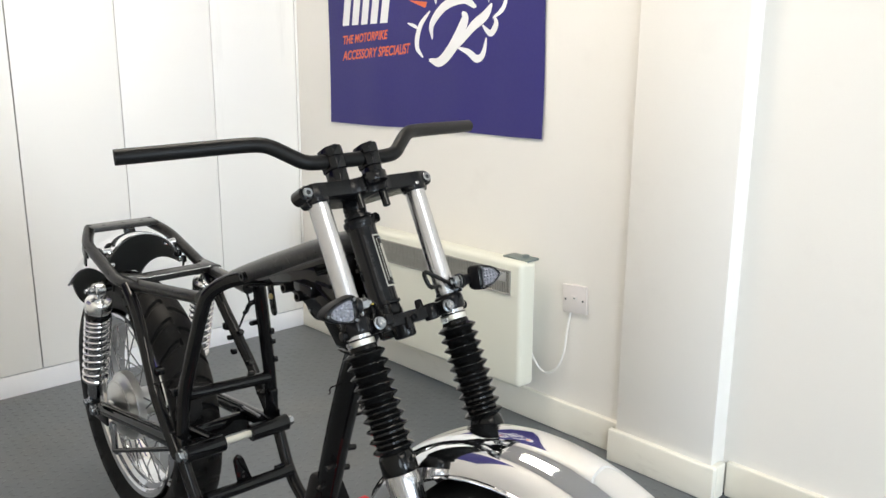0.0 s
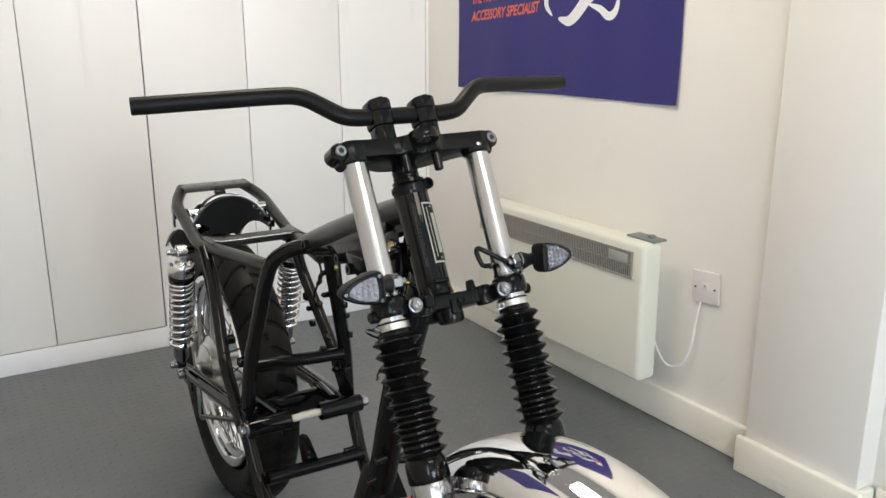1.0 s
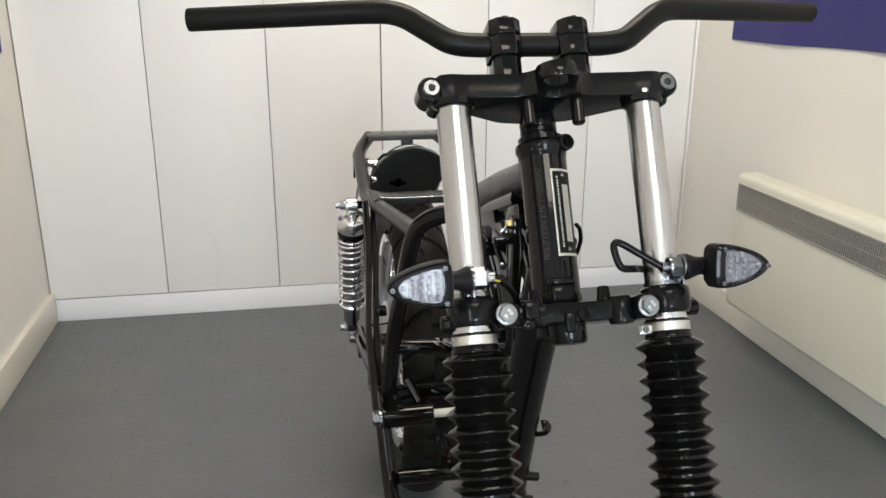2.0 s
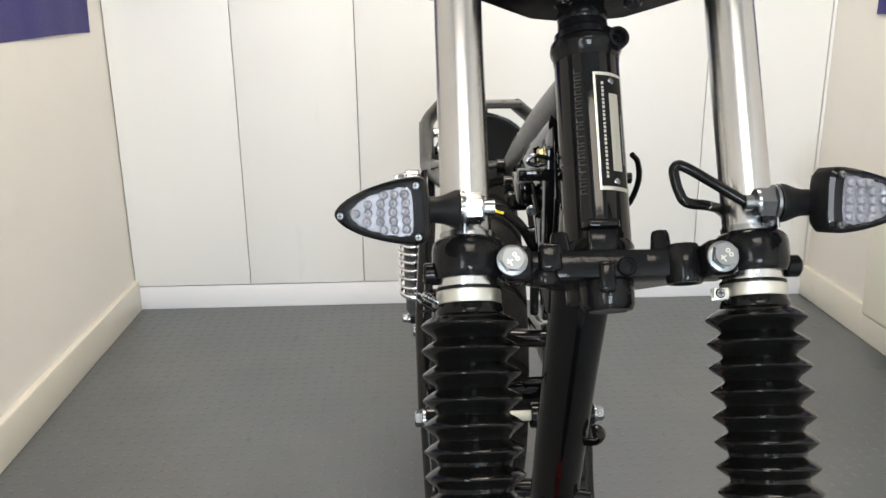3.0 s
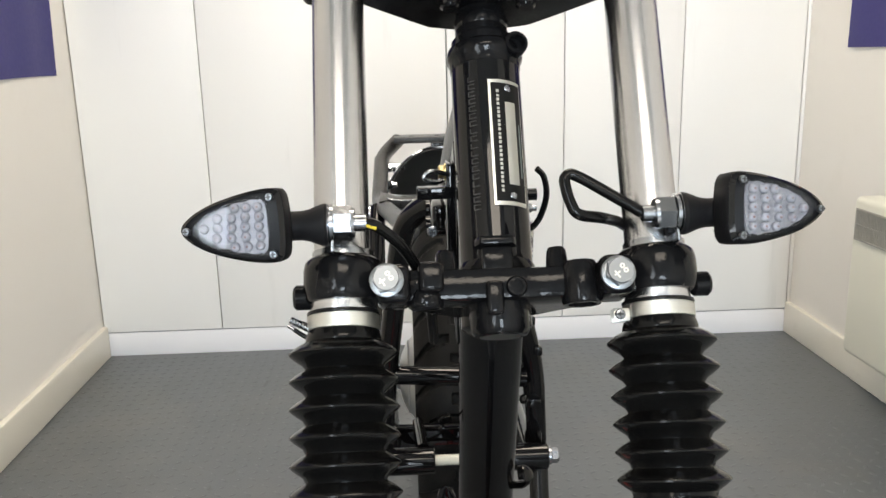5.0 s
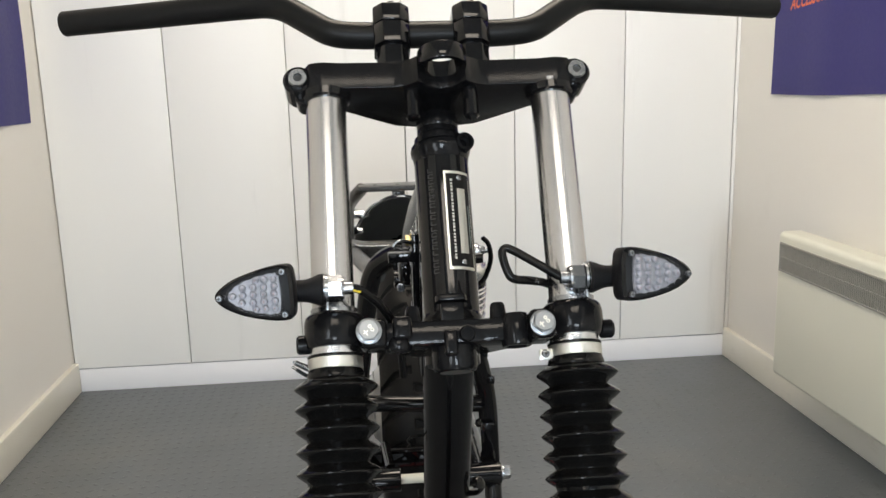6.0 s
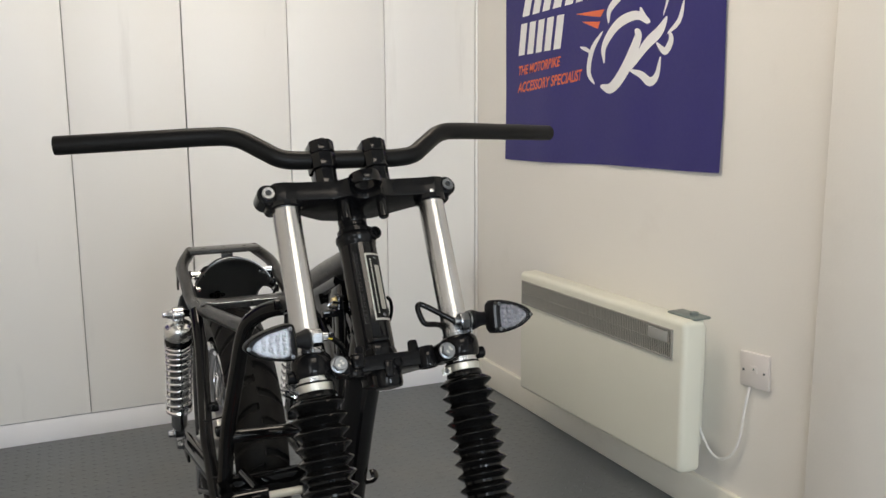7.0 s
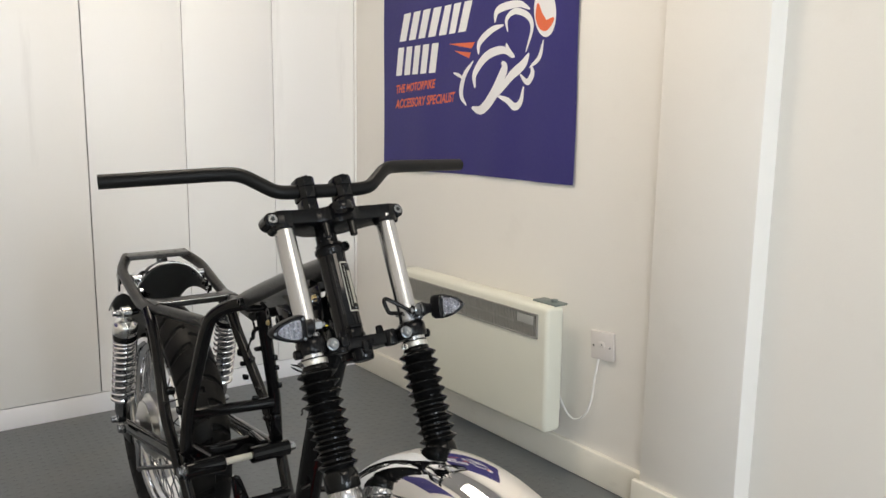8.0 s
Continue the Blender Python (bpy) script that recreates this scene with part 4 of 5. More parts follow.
part("cradle_gusset", prism([(-0.018, 0.44), (-0.042, 0.372), (-0.022, 0.375), (0.004, 0.388), (0.030, 0.375), (0.050, 0.372), (0.026, 0.44)], 0.314, 0.346, Matrix(((1, 0, 0, BX), (0, 0, 1, 0), (0, 1, 0, 0), (0, 0, 0, 1))), 0.006), SATIN, bike)
for sx in (-1, 1):
    part("cradle_tube", sweep(bent([bk(sx * 0.003, 0.318, 0.43), bk(sx * 0.035, 0.355, 0.33), bk(sx * 0.075, 0.40, 0.245), bk(sx * 0.098, 0.52, 0.232), bk(sx * 0.103, 0.61, 0.285), bk(sx * 0.108, 0.665, 0.385)], 0.04), 0.0125, 16), GLOSS, bike)
    xu, xm, xl = {-1: (0.0651, 0.0883, 0.0975), 1: (0.0598, 0.1040, 0.1080)}[sx]
    part("seat_tube", sweep(bent([bk(0, 0.555, 0.748), bk(sx * 0.034, 0.588, 0.737), bk(sx * (xu - 0.008), 0.614, 0.712), bk(sx * xu, 0.623, 0.680), bk(sx * xm, 0.677, 0.50), bk(sx * xl, 0.680, 0.395)], 0.04), 0.0135, 16), GLOSS, bike)
    part("seat_rail", sweep(bent([bk(sx * 0.070, 1.165, 0.748), bk(sx * 0.098, 1.112, 0.726), bk(sx * 0.099, 0.945, 0.675), bk(sx * 0.052, 0.655, 0.694)], 0.03), 0.0125, 16), DUSTY, bike)
    su, sm = {-1: (0.1016, 0.1125), 1: (0.0828, 0.1080)}[sx]
    part("rear_stay", sweep(bent([bk(sx * (su - 0.002), 0.895, 0.676), bk(sx * su, 0.860, 0.650), bk(sx * su, 0.838, 0.620), bk(sx * sm, 0.755, 0.480), bk(sx * 0.110, 0.675, 0.375)], 0.03), 0.0120, 16), GLOSS, bike)
    part("frame_lug", box((BX + sx * 0.108 - 0.003, 0.652, 0.358), (BX + sx * 0.108 + 0.003, 0.702, 0.418), 0.003), GLOSS, bike)
    part("shock_mount", rod(bk(sx * 0.098, 0.985, 0.652), bk(sx * 0.135, 0.985, 0.652), 0.0075), GLOSS, bike)
    arm = part("swingarm_leg", sweep([bk(sx * 0.088, 0.637, 0.393), bk(sx * 0.094, 0.80, 0.374), bk(sx * 0.104, 1.04, 0.344), bk(sx * 0.106, 1.135, 0.330)], [0.0165, 0.0165, 0.0155, 0.013], 16), GLOSS, bike)
    part("axle_plate", box((BX + sx * 0.112 - 0.003, 1.04, 0.308), (BX + sx * 0.112 + 0.003, 1.15, 0.352), 0.003), GLOSS, arm)
    part("axle_nut", bolt_head(axis_frame(bk(sx * 0.116, 1.098, 0.333), ACROSS * sx), 0.0125, 0.013), ZINC, arm)
    part("chain_adjuster", rod(bk(sx * 0.112, 1.155, 0.330), bk(sx * 0.112, 1.185, 0.326), 0.004), ZINC, arm)
part("swingarm_brace", box((BX - 0.085, 0.745, 0.344), (BX + 0.090, 0.764, 0.388), 0.007), GLOSS, bike)
part("swingarm_inner_rail", rod(bk(0.083, 0.76, 0.388), bk(0.066, 0.655, 0.405), 0.0085), GLOSS, bike)
part("swingarm_inner_rail", rod(bk(-0.05, 0.76, 0.388), bk(-0.045, 0.655, 0.400), 0.0085), GLOSS, bike)
part("upper_cross_tube", rod(bk(-0.08, 0.675, 0.497), bk(0.092, 0.662, 0.492), 0.0125, 18), GLOSS, bike)
part("lower_cross_tube", rod(bk(-0.092, 0.60, 0.306), bk(0.10, 0.60, 0.303), 0.0125, 18), GLOSS, bike)
stand_tab = part("stand_tab", prism([(-0.010, 0), (0.022, 0), (0.006, 0.048), (0.001, 0.058), (-0.007, 0.062), (-0.014, 0.058), (-0.017, 0.050)], -0.003, 0.003, Matrix(((1, 0, 0, BX - 0.012), (0, 0, -1, 0.603), (0, 1, 0, 0.313), (0, 0, 0, 1))), 0.001), GLOSS, bike)
for hz in (0.326, 0.336):
    # dark discs on the tab's face for the shade of two holes
    part("bolt_hole_shade", lathe([(0.0028, 0), (0.0028, 0.0004)], axis_frame((BX - 0.010, 0.5998, hz), (0, -1, 0)), 12), HOLE_SHADE, stand_tab)
part("cross_tube_lug", box((BX + 0.062, 0.596, 0.312), (BX + 0.084, 0.606, 0.322), 0.002), GLOSS, bike)
part("cross_tube_lug", prism([(-0.010, 0), (0.010, 0), (0.006, 0.012), (-0.005, 0.013)], -0.003, 0.003, Matrix(((1, 0, 0, BX + 0.055), (0, 0, -1, 0.668), (0, 1, 0, 0.500), (0, 0, 0, 1))), 0.001), GLOSS, bike)
part("pivot_sleeve", rod(bk(-0.112, 0.637, 0.393), bk(-0.030, 0.637, 0.393), 0.0175, 22, bevel=0.0015), GLOSS, bike)
part("pivot_sleeve", rod(bk(0.030, 0.637, 0.393), bk(0.116, 0.637, 0.393), 0.0175, 22, bevel=0.0015), GLOSS, bike)
part("pivot_spacer", rod(bk(-0.030, 0.637, 0.393), bk(0.030, 0.637, 0.393), 0.0070, 18), IVORY, bike, "pale bare spacer tube")
part("pivot_nut", bolt_head(axis_frame(bk(-0.114, 0.637, 0.393), -ACROSS), 0.0118, 0.013), ZINC, bike)
part("pivot_nut", bolt_head(axis_frame(bk(0.118, 0.637, 0.393), ACROSS), 0.0100, 0.012), ZINC, bike)

loom = [bk(-0.110, 0.868, 0.640), bk(-0.113, 0.792, 0.540), bk(-0.116, 0.718, 0.435), bk(-0.116, 0.672, 0.372)]
part("wiring_loom", sweep(curve_points(loom, 6), 0.0045, 10), RUBBER, bike, "black sleeved wire tied along the frame")
for y, z in ((0.765, 0.502), (0.705, 0.418)):
    part("cable_tie", sweep(curve_points([bk(-0.121, y, z), bk(-0.109, y - 0.014, z + 0.002), bk(-0.092, y - 0.012, z + 0.003), bk(-0.084, y - 0.018, z + 0.006), bk(-0.076, y - 0.025, z + 0.003)], 4), 0.0016, 6), MATT, bike)

# tail plate with dark discs for the shade in its holes, folded lip, seat cross plate
tail = part("tail_plate", box((BX - 0.076, 1.118, 0.7545), (BX + 0.076, 1.172, 0.7575), 0.001), DUSTY, bike, "black folded tail plate with bolt holes")
part("tail_lip", box((BX - 0.076, 1.116, 0.7475), (BX + 0.076, 1.1185, 0.7565), 0.001), DUSTY, tail)
for hx in (-0.045, 0.0, 0.045):
    part("bolt_hole_shade", lathe([(0.0042, 0), (0.0042, 0.0004)], axis_frame((BX + hx, 1.142, 0.7576), (0, 0, 1)), 14), HOLE_SHADE, tail)
part("tail_bracket", box((BX - 0.012, 1.10, 0.736), (BX + 0.012, 1.1155, 0.750), 0.002), GLOSS, tail)
cross_plan = [(-0.096, 0.850), (-0.084, 0.862), (-0.066, 0.868), (0.066, 0.868), (0.084, 0.862), (0.096, 0.850), (0.096, 0.935), (0.078, 0.912), (0.060, 0.903), (-0.060, 0.903), (-0.078, 0.912), (-0.096, 0.935)]
cross = part("seat_cross_plate", prism([(BX + a, b) for a, b in cross_plan], 0.6915, 0.6945, None, 0.0008), DUSTY, bike, "black folded cross plate between the rails")
part("cross_lip", box((BX - 0.075, 0.8655, 0.680), (BX + 0.075, 0.868, 0.6940), 0.001), DUSTY, cross)
part("cross_edge", sweep(curve_points([(BX - 0.084, 0.872, 0.6955), (BX - 0.078, 0.866, 0.6945), (BX - 0.06, 0.8660, 0.6925), (BX, 0.8660, 0.6925), (BX + 0.06, 0.8660, 0.6925), (BX + 0.08, 0.8650, 0.6935)], 5), 0.0013, 8), ALLOY, cross, "bright folded edge")
for sx in (-1, 1):
    part("bolt_hole_shade", lathe([(0.004, 0), (0.004, 0.0004)], axis_frame((BX + sx * 0.06, 0.887, 0.6946), (0, 0, 1)), 14), HOLE_SHADE, cross)


# brackets and fittings along the frame
def tab(x, y, z, w, h, lean=0.0, hole=True, t=0.003, name="bracket"):
    """A small plate with rounded end standing across the frame; a dark disc paints its bolt hole's shade."""
    m = Matrix.Translation(bk(x, y, z)) @ pose(0, 0, 0, lean, 0, 0) @ Matrix(((0, 0, 1, 0), (1, 0, 0, 0), (0, 1, 0, 0), (0, 0, 0, 1)))
    pts = [(-w, 0), (w, 0), (w, -h)] + [(w * math.cos(a), -h - w * math.sin(a)) for a in [math.pi * k / 6 for k in range(1, 6)]] + [(-w, -h)]
    p = part(name, prism(pts, -t / 2, t / 2, m, 0.0006), GLOSS, bike)
    if hole:
        part("bolt_hole_shade", lathe([(w * 0.45, 0), (w * 0.45, t + 0.0006)], m @ Matrix.Translation((0, -h, -t / 2 - 0.0003)), 12), HOLE_SHADE, p)
    return p


hang = tab(0.034, 0.540, 0.728, 0.010, 0.048, -12, name="hanger_strap")
part("strap_bolt", bolt_head(axis_frame(bk(0.032, 0.535, 0.708), -ACROSS), 0.005, 0.004), GOLDZINC, hang)
for x, y, z in ((-0.027, 0.378, 0.771), (-0.028, 0.335, 0.766), (-0.018, 0.535, 0.757)):
    part("mount_tube", lathe([(0.0045, -0.010), (0.0085, -0.010), (0.0085, 0.010), (0.0045, 0.010)], axis_frame(bk(x, y, z), ACROSS), 18, close=False), GLOSS, bike)
part("gusset_bolt", bolt_head(axis_frame(bk(-0.0205, 0.232, 0.812), -ACROSS), 0.006, 0.006), ZINC, bike)
for gy, gz in ((0.322, 0.743), (0.289, 0.738)):
    part("gusset_rivet", lathe([(0.0028, 0), (0.0026, 0.0012), (0.0012, 0.0018)], axis_frame(bk(-0.0205, gy, gz), -ACROSS), 12), ZINC, bike)
for sy in (-1, 1):
    part("pressed_rib", rod(bk(-0.0215, 0.300, 0.792 - 0.004 * sy), bk(-0.0215, 0.262, 0.783 - 0.012 * sy), 0.0028, 8), GLOSS, bike)
part("coil_bracket", box((BX - 0.034, 0.300, 0.770), (BX - 0.0195, 0.352, 0.790), 0.004), GLOSS, bike)
part("frame_lug", prism([(0.0, -0.006), (0.018, -0.005), (0.022, 0.0), (0.018, 0.004), (0.0, 0.005)], -0.003, 0.003, Matrix(((-1, 0, 0, BX + 0.071), (0, 0, 1, 0.655), (0, 1, 0, 0.620), (0, 0, 0, 1))), 0.001), GLOSS, bike)
part("cable_hook", sweep(curve_points([bk(0.052, 0.632, 0.672), bk(0.050, 0.650, 0.662), bk(0.054, 0.668, 0.648), bk(0.060, 0.682, 0.638), bk(0.058, 0.690, 0.632)], 5), [0.005, 0.004], 10), GLOSS, bike)
part("loop_cable", sweep(curve_points([bk(0.046, 0.640, 0.705), bk(0.050, 0.662, 0.690), bk(0.052, 0.655, 0.662), bk(0.052, 0.680, 0.630), bk(0.052, 0.700, 0.602)], 6), 0.0022, 8), RUBBER, bike)
for y, z, w in ((0.820, 0.566, 0.009), (0.806, 0.543, 0.006), (0.792, 0.515, 0.007)):
    part("stay_lug", box((BX + 0.078, y - w, z - w), (BX + 0.090, y + w, z + w * 0.7), 0.003), GLOSS, bike)
for y, z in ((0.795, 0.556), (0.760, 0.497), (0.722, 0.440)):
    boss = part("stay_boss", rod(bk(0.094, y - 0.012, z), bk(0.094, y - 0.024, z + 0.006), 0.0065, 14, bevel=0.001), GLOSS, bike)
    # dark disc on the boss end, shade of its bore
    part("boss_bore_shade", lathe([(0.0032, 0), (0.0032, 0.0004)], axis_frame(bk(0.094, y - 0.0243, z + 0.0062), (0, -0.894, 0.447)), 12), HOLE_SHADE, boss)
for sx, y, z in ((-1, 0.70, 0.50), (1, 0.668, 0.455), (-1, 0.775, 0.52)):
    part("cable_lug", box((BX + sx * 0.098 - 0.006, y - 0.012, z - 0.006), (BX + sx * 0.098 + 0.012, y + 0.008, z + 0.008), 0.002), GLOSS, bike)
for sx, y, z in ((-1, 0.29, 0.48), (1, 0.27, 0.50), (-1, 0.32, 0.43), (1, 0.29, 0.455)):
    part("engine_lug", rod(bk(0.004 + sx * 0.013, y + 0.012 * sx, z), bk(0.004 + sx * 0.031, y + 0.012 * sx, z - 0.004), 0.0055, 12, bevel=0.001), GLOSS, bike)
hookm = sweep(curve_points([bk(0.016, 0.268, 0.564), bk(0.026, 0.262, 0.566), bk(0.034, 0.258, 0.569), bk(0.037, 0.256, 0.575), bk(0.033, 0.256, 0.580), bk(0.028, 0.257, 0.579)], 5), 0.0024, 8, flat=2.6)
part("cable_guide", hookm, GLOSS, bike)
for y, z, w in ((0.648, 0.600, 0.006), (0.655, 0.575, 0.005), (0.668, 0.530, 0.006)):
    part("tube_lug", box((BX + 0.064 + (0.68 - z) * 0.25, y - 0.016, z - w), (BX + 0.074 + (0.68 - z) * 0.25, y - 0.006, z + w), 0.002), GLOSS, bike)
part("loop_wire", sweep(curve_points([bk(0.0, 0.262, 0.628), bk(-0.026, 0.255, 0.632), bk(-0.033, 0.254, 0.629), bk(-0.031, 0.256, 0.623), bk(-0.034, 0.256, 0.620)], 5), 0.0013, 6), RUBBER, bike)
# fittings inside the seat rail, beside the rear mudguard
for y, z, w in ((1.092, 0.706, 0.009), (1.062, 0.697, 0.007), (1.040, 0.688, 0.010), (1.012, 0.680, 0.006)):
    clip = part("rail_clip", box((BX + 0.079, y - w, z - 0.007), (BX + 0.090, y + w, z + 0.009), 0.003), GLOSS, bike)
    part("clip_bolt", bolt_head(axis_frame(bk(0.079, y, z), -ACROSS), 0.0042, 0.004), ZINC if w < 0.008 else GLOSS, clip)
part("rail_hook", sweep(curve_points([bk(0.080, 1.000, 0.682), bk(0.074, 0.994, 0.672), bk(0.072, 0.988, 0.660), bk(0.078, 0.984, 0.654), bk(0.084, 0.986, 0.660)], 5), 0.0028, 8), GLOSS, bike)
for y, z in ((1.086, 0.712), (1.026, 0.690)):
    clip = part("rail_clip", box((BX - 0.089, y - 0.007, z - 0.006), (BX - 0.080, y + 0.007, z + 0.007), 0.002), GLOSS, bike)
    part("clip_bolt", lathe([(0.0068, 0), (0.0068, 0.0015), (0.0050, 0.0018), (0.0050, 0.008), (0.0036, 0.009)], axis_frame(bk(-0.080, y, z), ACROSS), 16), CHROME, clip, "bright bolt and washer")
for y, z in ((0.905, 0.700), (0.925, 0.704)):
    part("rail_fitting", box((BX + 0.082, y - 0.008, z - 0.022), (BX + 0.092, y + 0.006, z - 0.010), 0.002), GLOSS, bike)
# bracket and wire loop beside the steering head
part("side_bracket", box((BX - 0.046, 0.203, 0.812), (BX - 0.019, 0.213, 0.820), 0.001), GLOSS, bike)
part("side_bracket", box((BX - 0.026, 0.206, 0.76), (BX - 0.020, 0.228, 0.835), 0.001), GLOSS, bike)
part("bracket_bolt", bolt_head(axis_frame(bk(-0.026, 0.214, 0.829), -ACROSS), 0.005, 0.005), GOLDZINC, bike)
part("bracket_bolt", bolt_head(axis_frame(bk(-0.036, 0.205, 0.790), (0, -1, 0)), 0.0032, 0.004), ZINC, bike)
part("wire_clip", sweep(curve_points([bk(-0.024, 0.20, 0.829), bk(-0.036, 0.196, 0.832), bk(-0.041, 0.195, 0.828), bk(-0.034, 0.196, 0.825), bk(-0.028, 0.198, 0.826)], 5), 0.0016, 8), ZINC, bike, "bent zinc wire clip")
part("cable_hook", sweep(curve_points([bk(0.033, 0.195, 0.832), bk(0.038, 0.197, 0.826), bk(0.040, 0.199, 0.812), bk(0.034, 0.200, 0.795), bk(0.024, 0.205, 0.786)], 5), 0.0021, 8), GLOSS, bike)
part("side_stub", rod(bk(0.020, 0.19, 0.816), bk(0.032, 0.19, 0.816), 0.004, 10), GLOSS, bike)


# wheels
def tyre_mesh(m, r, half, grooves):
    """A tyre with a round tread; cut with slanting grooves where asked."""
    out = bmesh.new()
    prof = []
    nk = 40
    for k in range(nk + 1):
        a = math.pi * (0.10 + 0.80 * k / nk)
        prof.append((r - half * 0.85 + half * 0.85 * math.sin(a), -half * math.cos(a), -math.cos(a)))
    prof = [(r - half * 1.5, -half * 0.62, -2), (r - half * 1.05, -half * 0.86, -2)] + prof + [(r - half * 1.05, half * 0.86, 2), (r - half * 1.5, half * 0.62, 2)]
    seg = 760 if grooves else 96
    pitch = 2 * math.pi / 34
    rings = []
    for i in range(seg):
        a = 2 * math.pi * i / seg
        ring = []
        for rr, x, u in prof:
            d = 0
            if grooves and abs(u) < 0.96:
                side = 1 if u > 0 else -1
                q = abs(u)
                c = (a + (0.5 * pitch if side > 0 else 0) - pitch * 0.62 * q ** 2) % pitch
                c = min(c, pitch - c)
                if 0.03 < q < 0.93 and c < pitch * (0.13 - 0.06 * q):
                    d = 0.0065
            ring.append(out.verts.new(m @ Vector(((rr - d) * math.cos(a), (rr - d) * math.sin(a), x))))
        rings.append(ring)
    for i in range(seg):
        a, b = rings[i], rings[(i + 1) % seg]
        for k in range(len(prof) - 1):
            out.faces.new((a[k], a[k + 1], b[k + 1], b[k]))
    return out


def wheel(y, z, r, half, rim_r, name, grooves, dome):
    m = axis_frame((BX, y, z), (1, 0, 0), (0, 1, 0))
    w = part(name, tyre_mesh(m, r, half, grooves), TYRE, bike, "black road tyre on a wire spoked chrome wheel")
    h = half
    rim = [(rim_r, -h * 0.70), (rim_r + 0.010, -h * 0.76), (rim_r + 0.012, -h * 0.68), (rim_r - 0.004, -h * 0.58), (rim_r - 0.012, -h * 0.3), (rim_r - 0.014, 0), (rim_r - 0.012, h * 0.3), (rim_r - 0.004, h * 0.58), (rim_r + 0.012, h * 0.68), (rim_r + 0.010, h * 0.76), (rim_r, h * 0.70),
           (rim_r - 0.006, h * 0.64), (rim_r - 0.007, h * 0.50), (rim_r - 0.019, h * 0.40), (rim_r - 0.022, h * 0.16), (rim_r - 0.020, 0), (rim_r - 0.022, -h * 0.16), (rim_r - 0.019, -h * 0.40), (rim_r - 0.007, -h * 0.50), (rim_r - 0.006, -h * 0.64), (rim_r, -h * 0.70)]
    part("rim", lathe(rim, m, 80, close=False), CHROME, w, "chrome steel rim")
    prof = [(0.012, -0.088), (0.022, -0.086), (0.024, -0.080), (0.040, -0.077), (0.060, -0.068), (0.074, -0.056), (0.079, -0.050), (0.083, -0.049), (0.084, -0.044), (0.084, -0.030), (0.070, -0.028), (0.034, -0.022), (0.034, 0.030), (0.060, 0.034), (0.060, 0.050), (0.030, 0.058), (0.012, 0.070)]
    hub = part("hub", lathe(prof if dome else [(abs(a), b * 0.6) for a, b in prof], m, 48), DRUM, w, "polished alloy drum hub")
    part("hub_ring", lathe([(0.0655, -0.0660), (0.0675, -0.0650), (0.0670, -0.0630)], m, 48), DRUM, hub)
    for k in range(36):
        a = 2 * math.pi * k / 36
        side = -1 if k % 2 else 1
        lean = 0.42 * (1 if (k // 2) % 2 else -1)
        hr = 0.072 if side < 0 else 0.056
        hx = -0.034 if side < 0 else 0.042
        p = m @ Vector((hr * math.cos(a + lean), hr * math.sin(a + lean), hx))
        q = m @ Vector(((rim_r - 0.018) * math.cos(a), (rim_r - 0.018) * math.sin(a), side * 0.004))
        part("spoke", rod(p, q, 0.0019, 6), ZINC, w)
    return w


AY, AZ, AR = 1.097, 0.322, 0.320
wheel(AY, AZ, AR, 0.056, 0.216, "rear_wheel", True, True)
wheel(-0.172, 0.310, 0.310, 0.045, 0.232, "front_wheel", False, False)
part("brake_stay", sweep([bk(-0.090, 0.74, 0.360), bk(-0.091, 0.98, 0.265), bk(-0.09, 1.075, 0.228)], 0.0055, 10), GLOSS, bike)
part("brake_arm", box((BX - 0.094, 1.06, 0.222), (BX - 0.086, 1.085, 0.30), 0.002), ZINC, bike)


# mudguards
def mudguard(y, z, r, half, a0, a1, drop, n=56, inset=0.0, thick=0.0022, lip=True, drop0=None, tongue=0.0, power=2.0):
    deep = 0.8586 / (1 - 0.02 ** (1 / power))
    out = bmesh.new()
    grid = []
    nk = 24
    for side in (0, 1):
        rows = []
        for i in range(n + 1):
            a = radians(a0 + (a1 - a0) * i / n)
            dp = drop if drop0 is None else drop0 + (drop - drop0) * i / n
            row = []
            for k in range(nk + 1):
                u = math.sin(math.pi / 2 * (-1 + 2 * k / nk))
                rr = r - inset - dp * deep * (1 - max(0, 1 - 0.98 * abs(u) ** power) ** (1 / power)) - side * thick
                b = a - radians(tongue) * max(0, 1 - (u / 0.9) ** 2) * (1 - i / n) ** 2
                row.append(out.verts.new((BX + u * (half - inset - 0.6 * side * thick), y + rr * math.cos(b), z + rr * math.sin(b))))
            rows.append(row)
        grid.append(rows)
    for g in grid:
        for i in range(n):
            for k in range(nk):
                out.faces.new((g[i][k], g[i][k + 1], g[i + 1][k + 1], g[i + 1][k]))
    for i in range(n):
        for k in (0, nk):
            out.faces.new((grid[0][i][k], grid[0][i + 1][k], grid[1][i + 1][k], grid[1][i][k]))
    for i in (0, n):
        for k in range(nk):
            out.faces.new((grid[0][i][k], grid[0][i][k + 1], grid[1][i][k + 1], grid[1][i][k]))
    if lip:
        for sx in (-1, 1):
            uu = sx * half
            pts = []
            for i in range(n + 1):
                dp = drop if drop0 is None else drop0 + (drop - drop0) * i / n
                rr, a = r - dp * 0.8586, radians(a0 + (a1 - a0) * i / n)
                pts.append((BX + uu, y + rr * math.cos(a), z + rr * math.sin(a)))
            sweep(pts, 0.0028, 8, out)
    return out


fg = part("front_mudguard", mudguard(-0.172, 0.310, 0.372, 0.063, 34, 150, 0.056, power=2.7), CHROME, bike, "mirror chrome front mudguard")
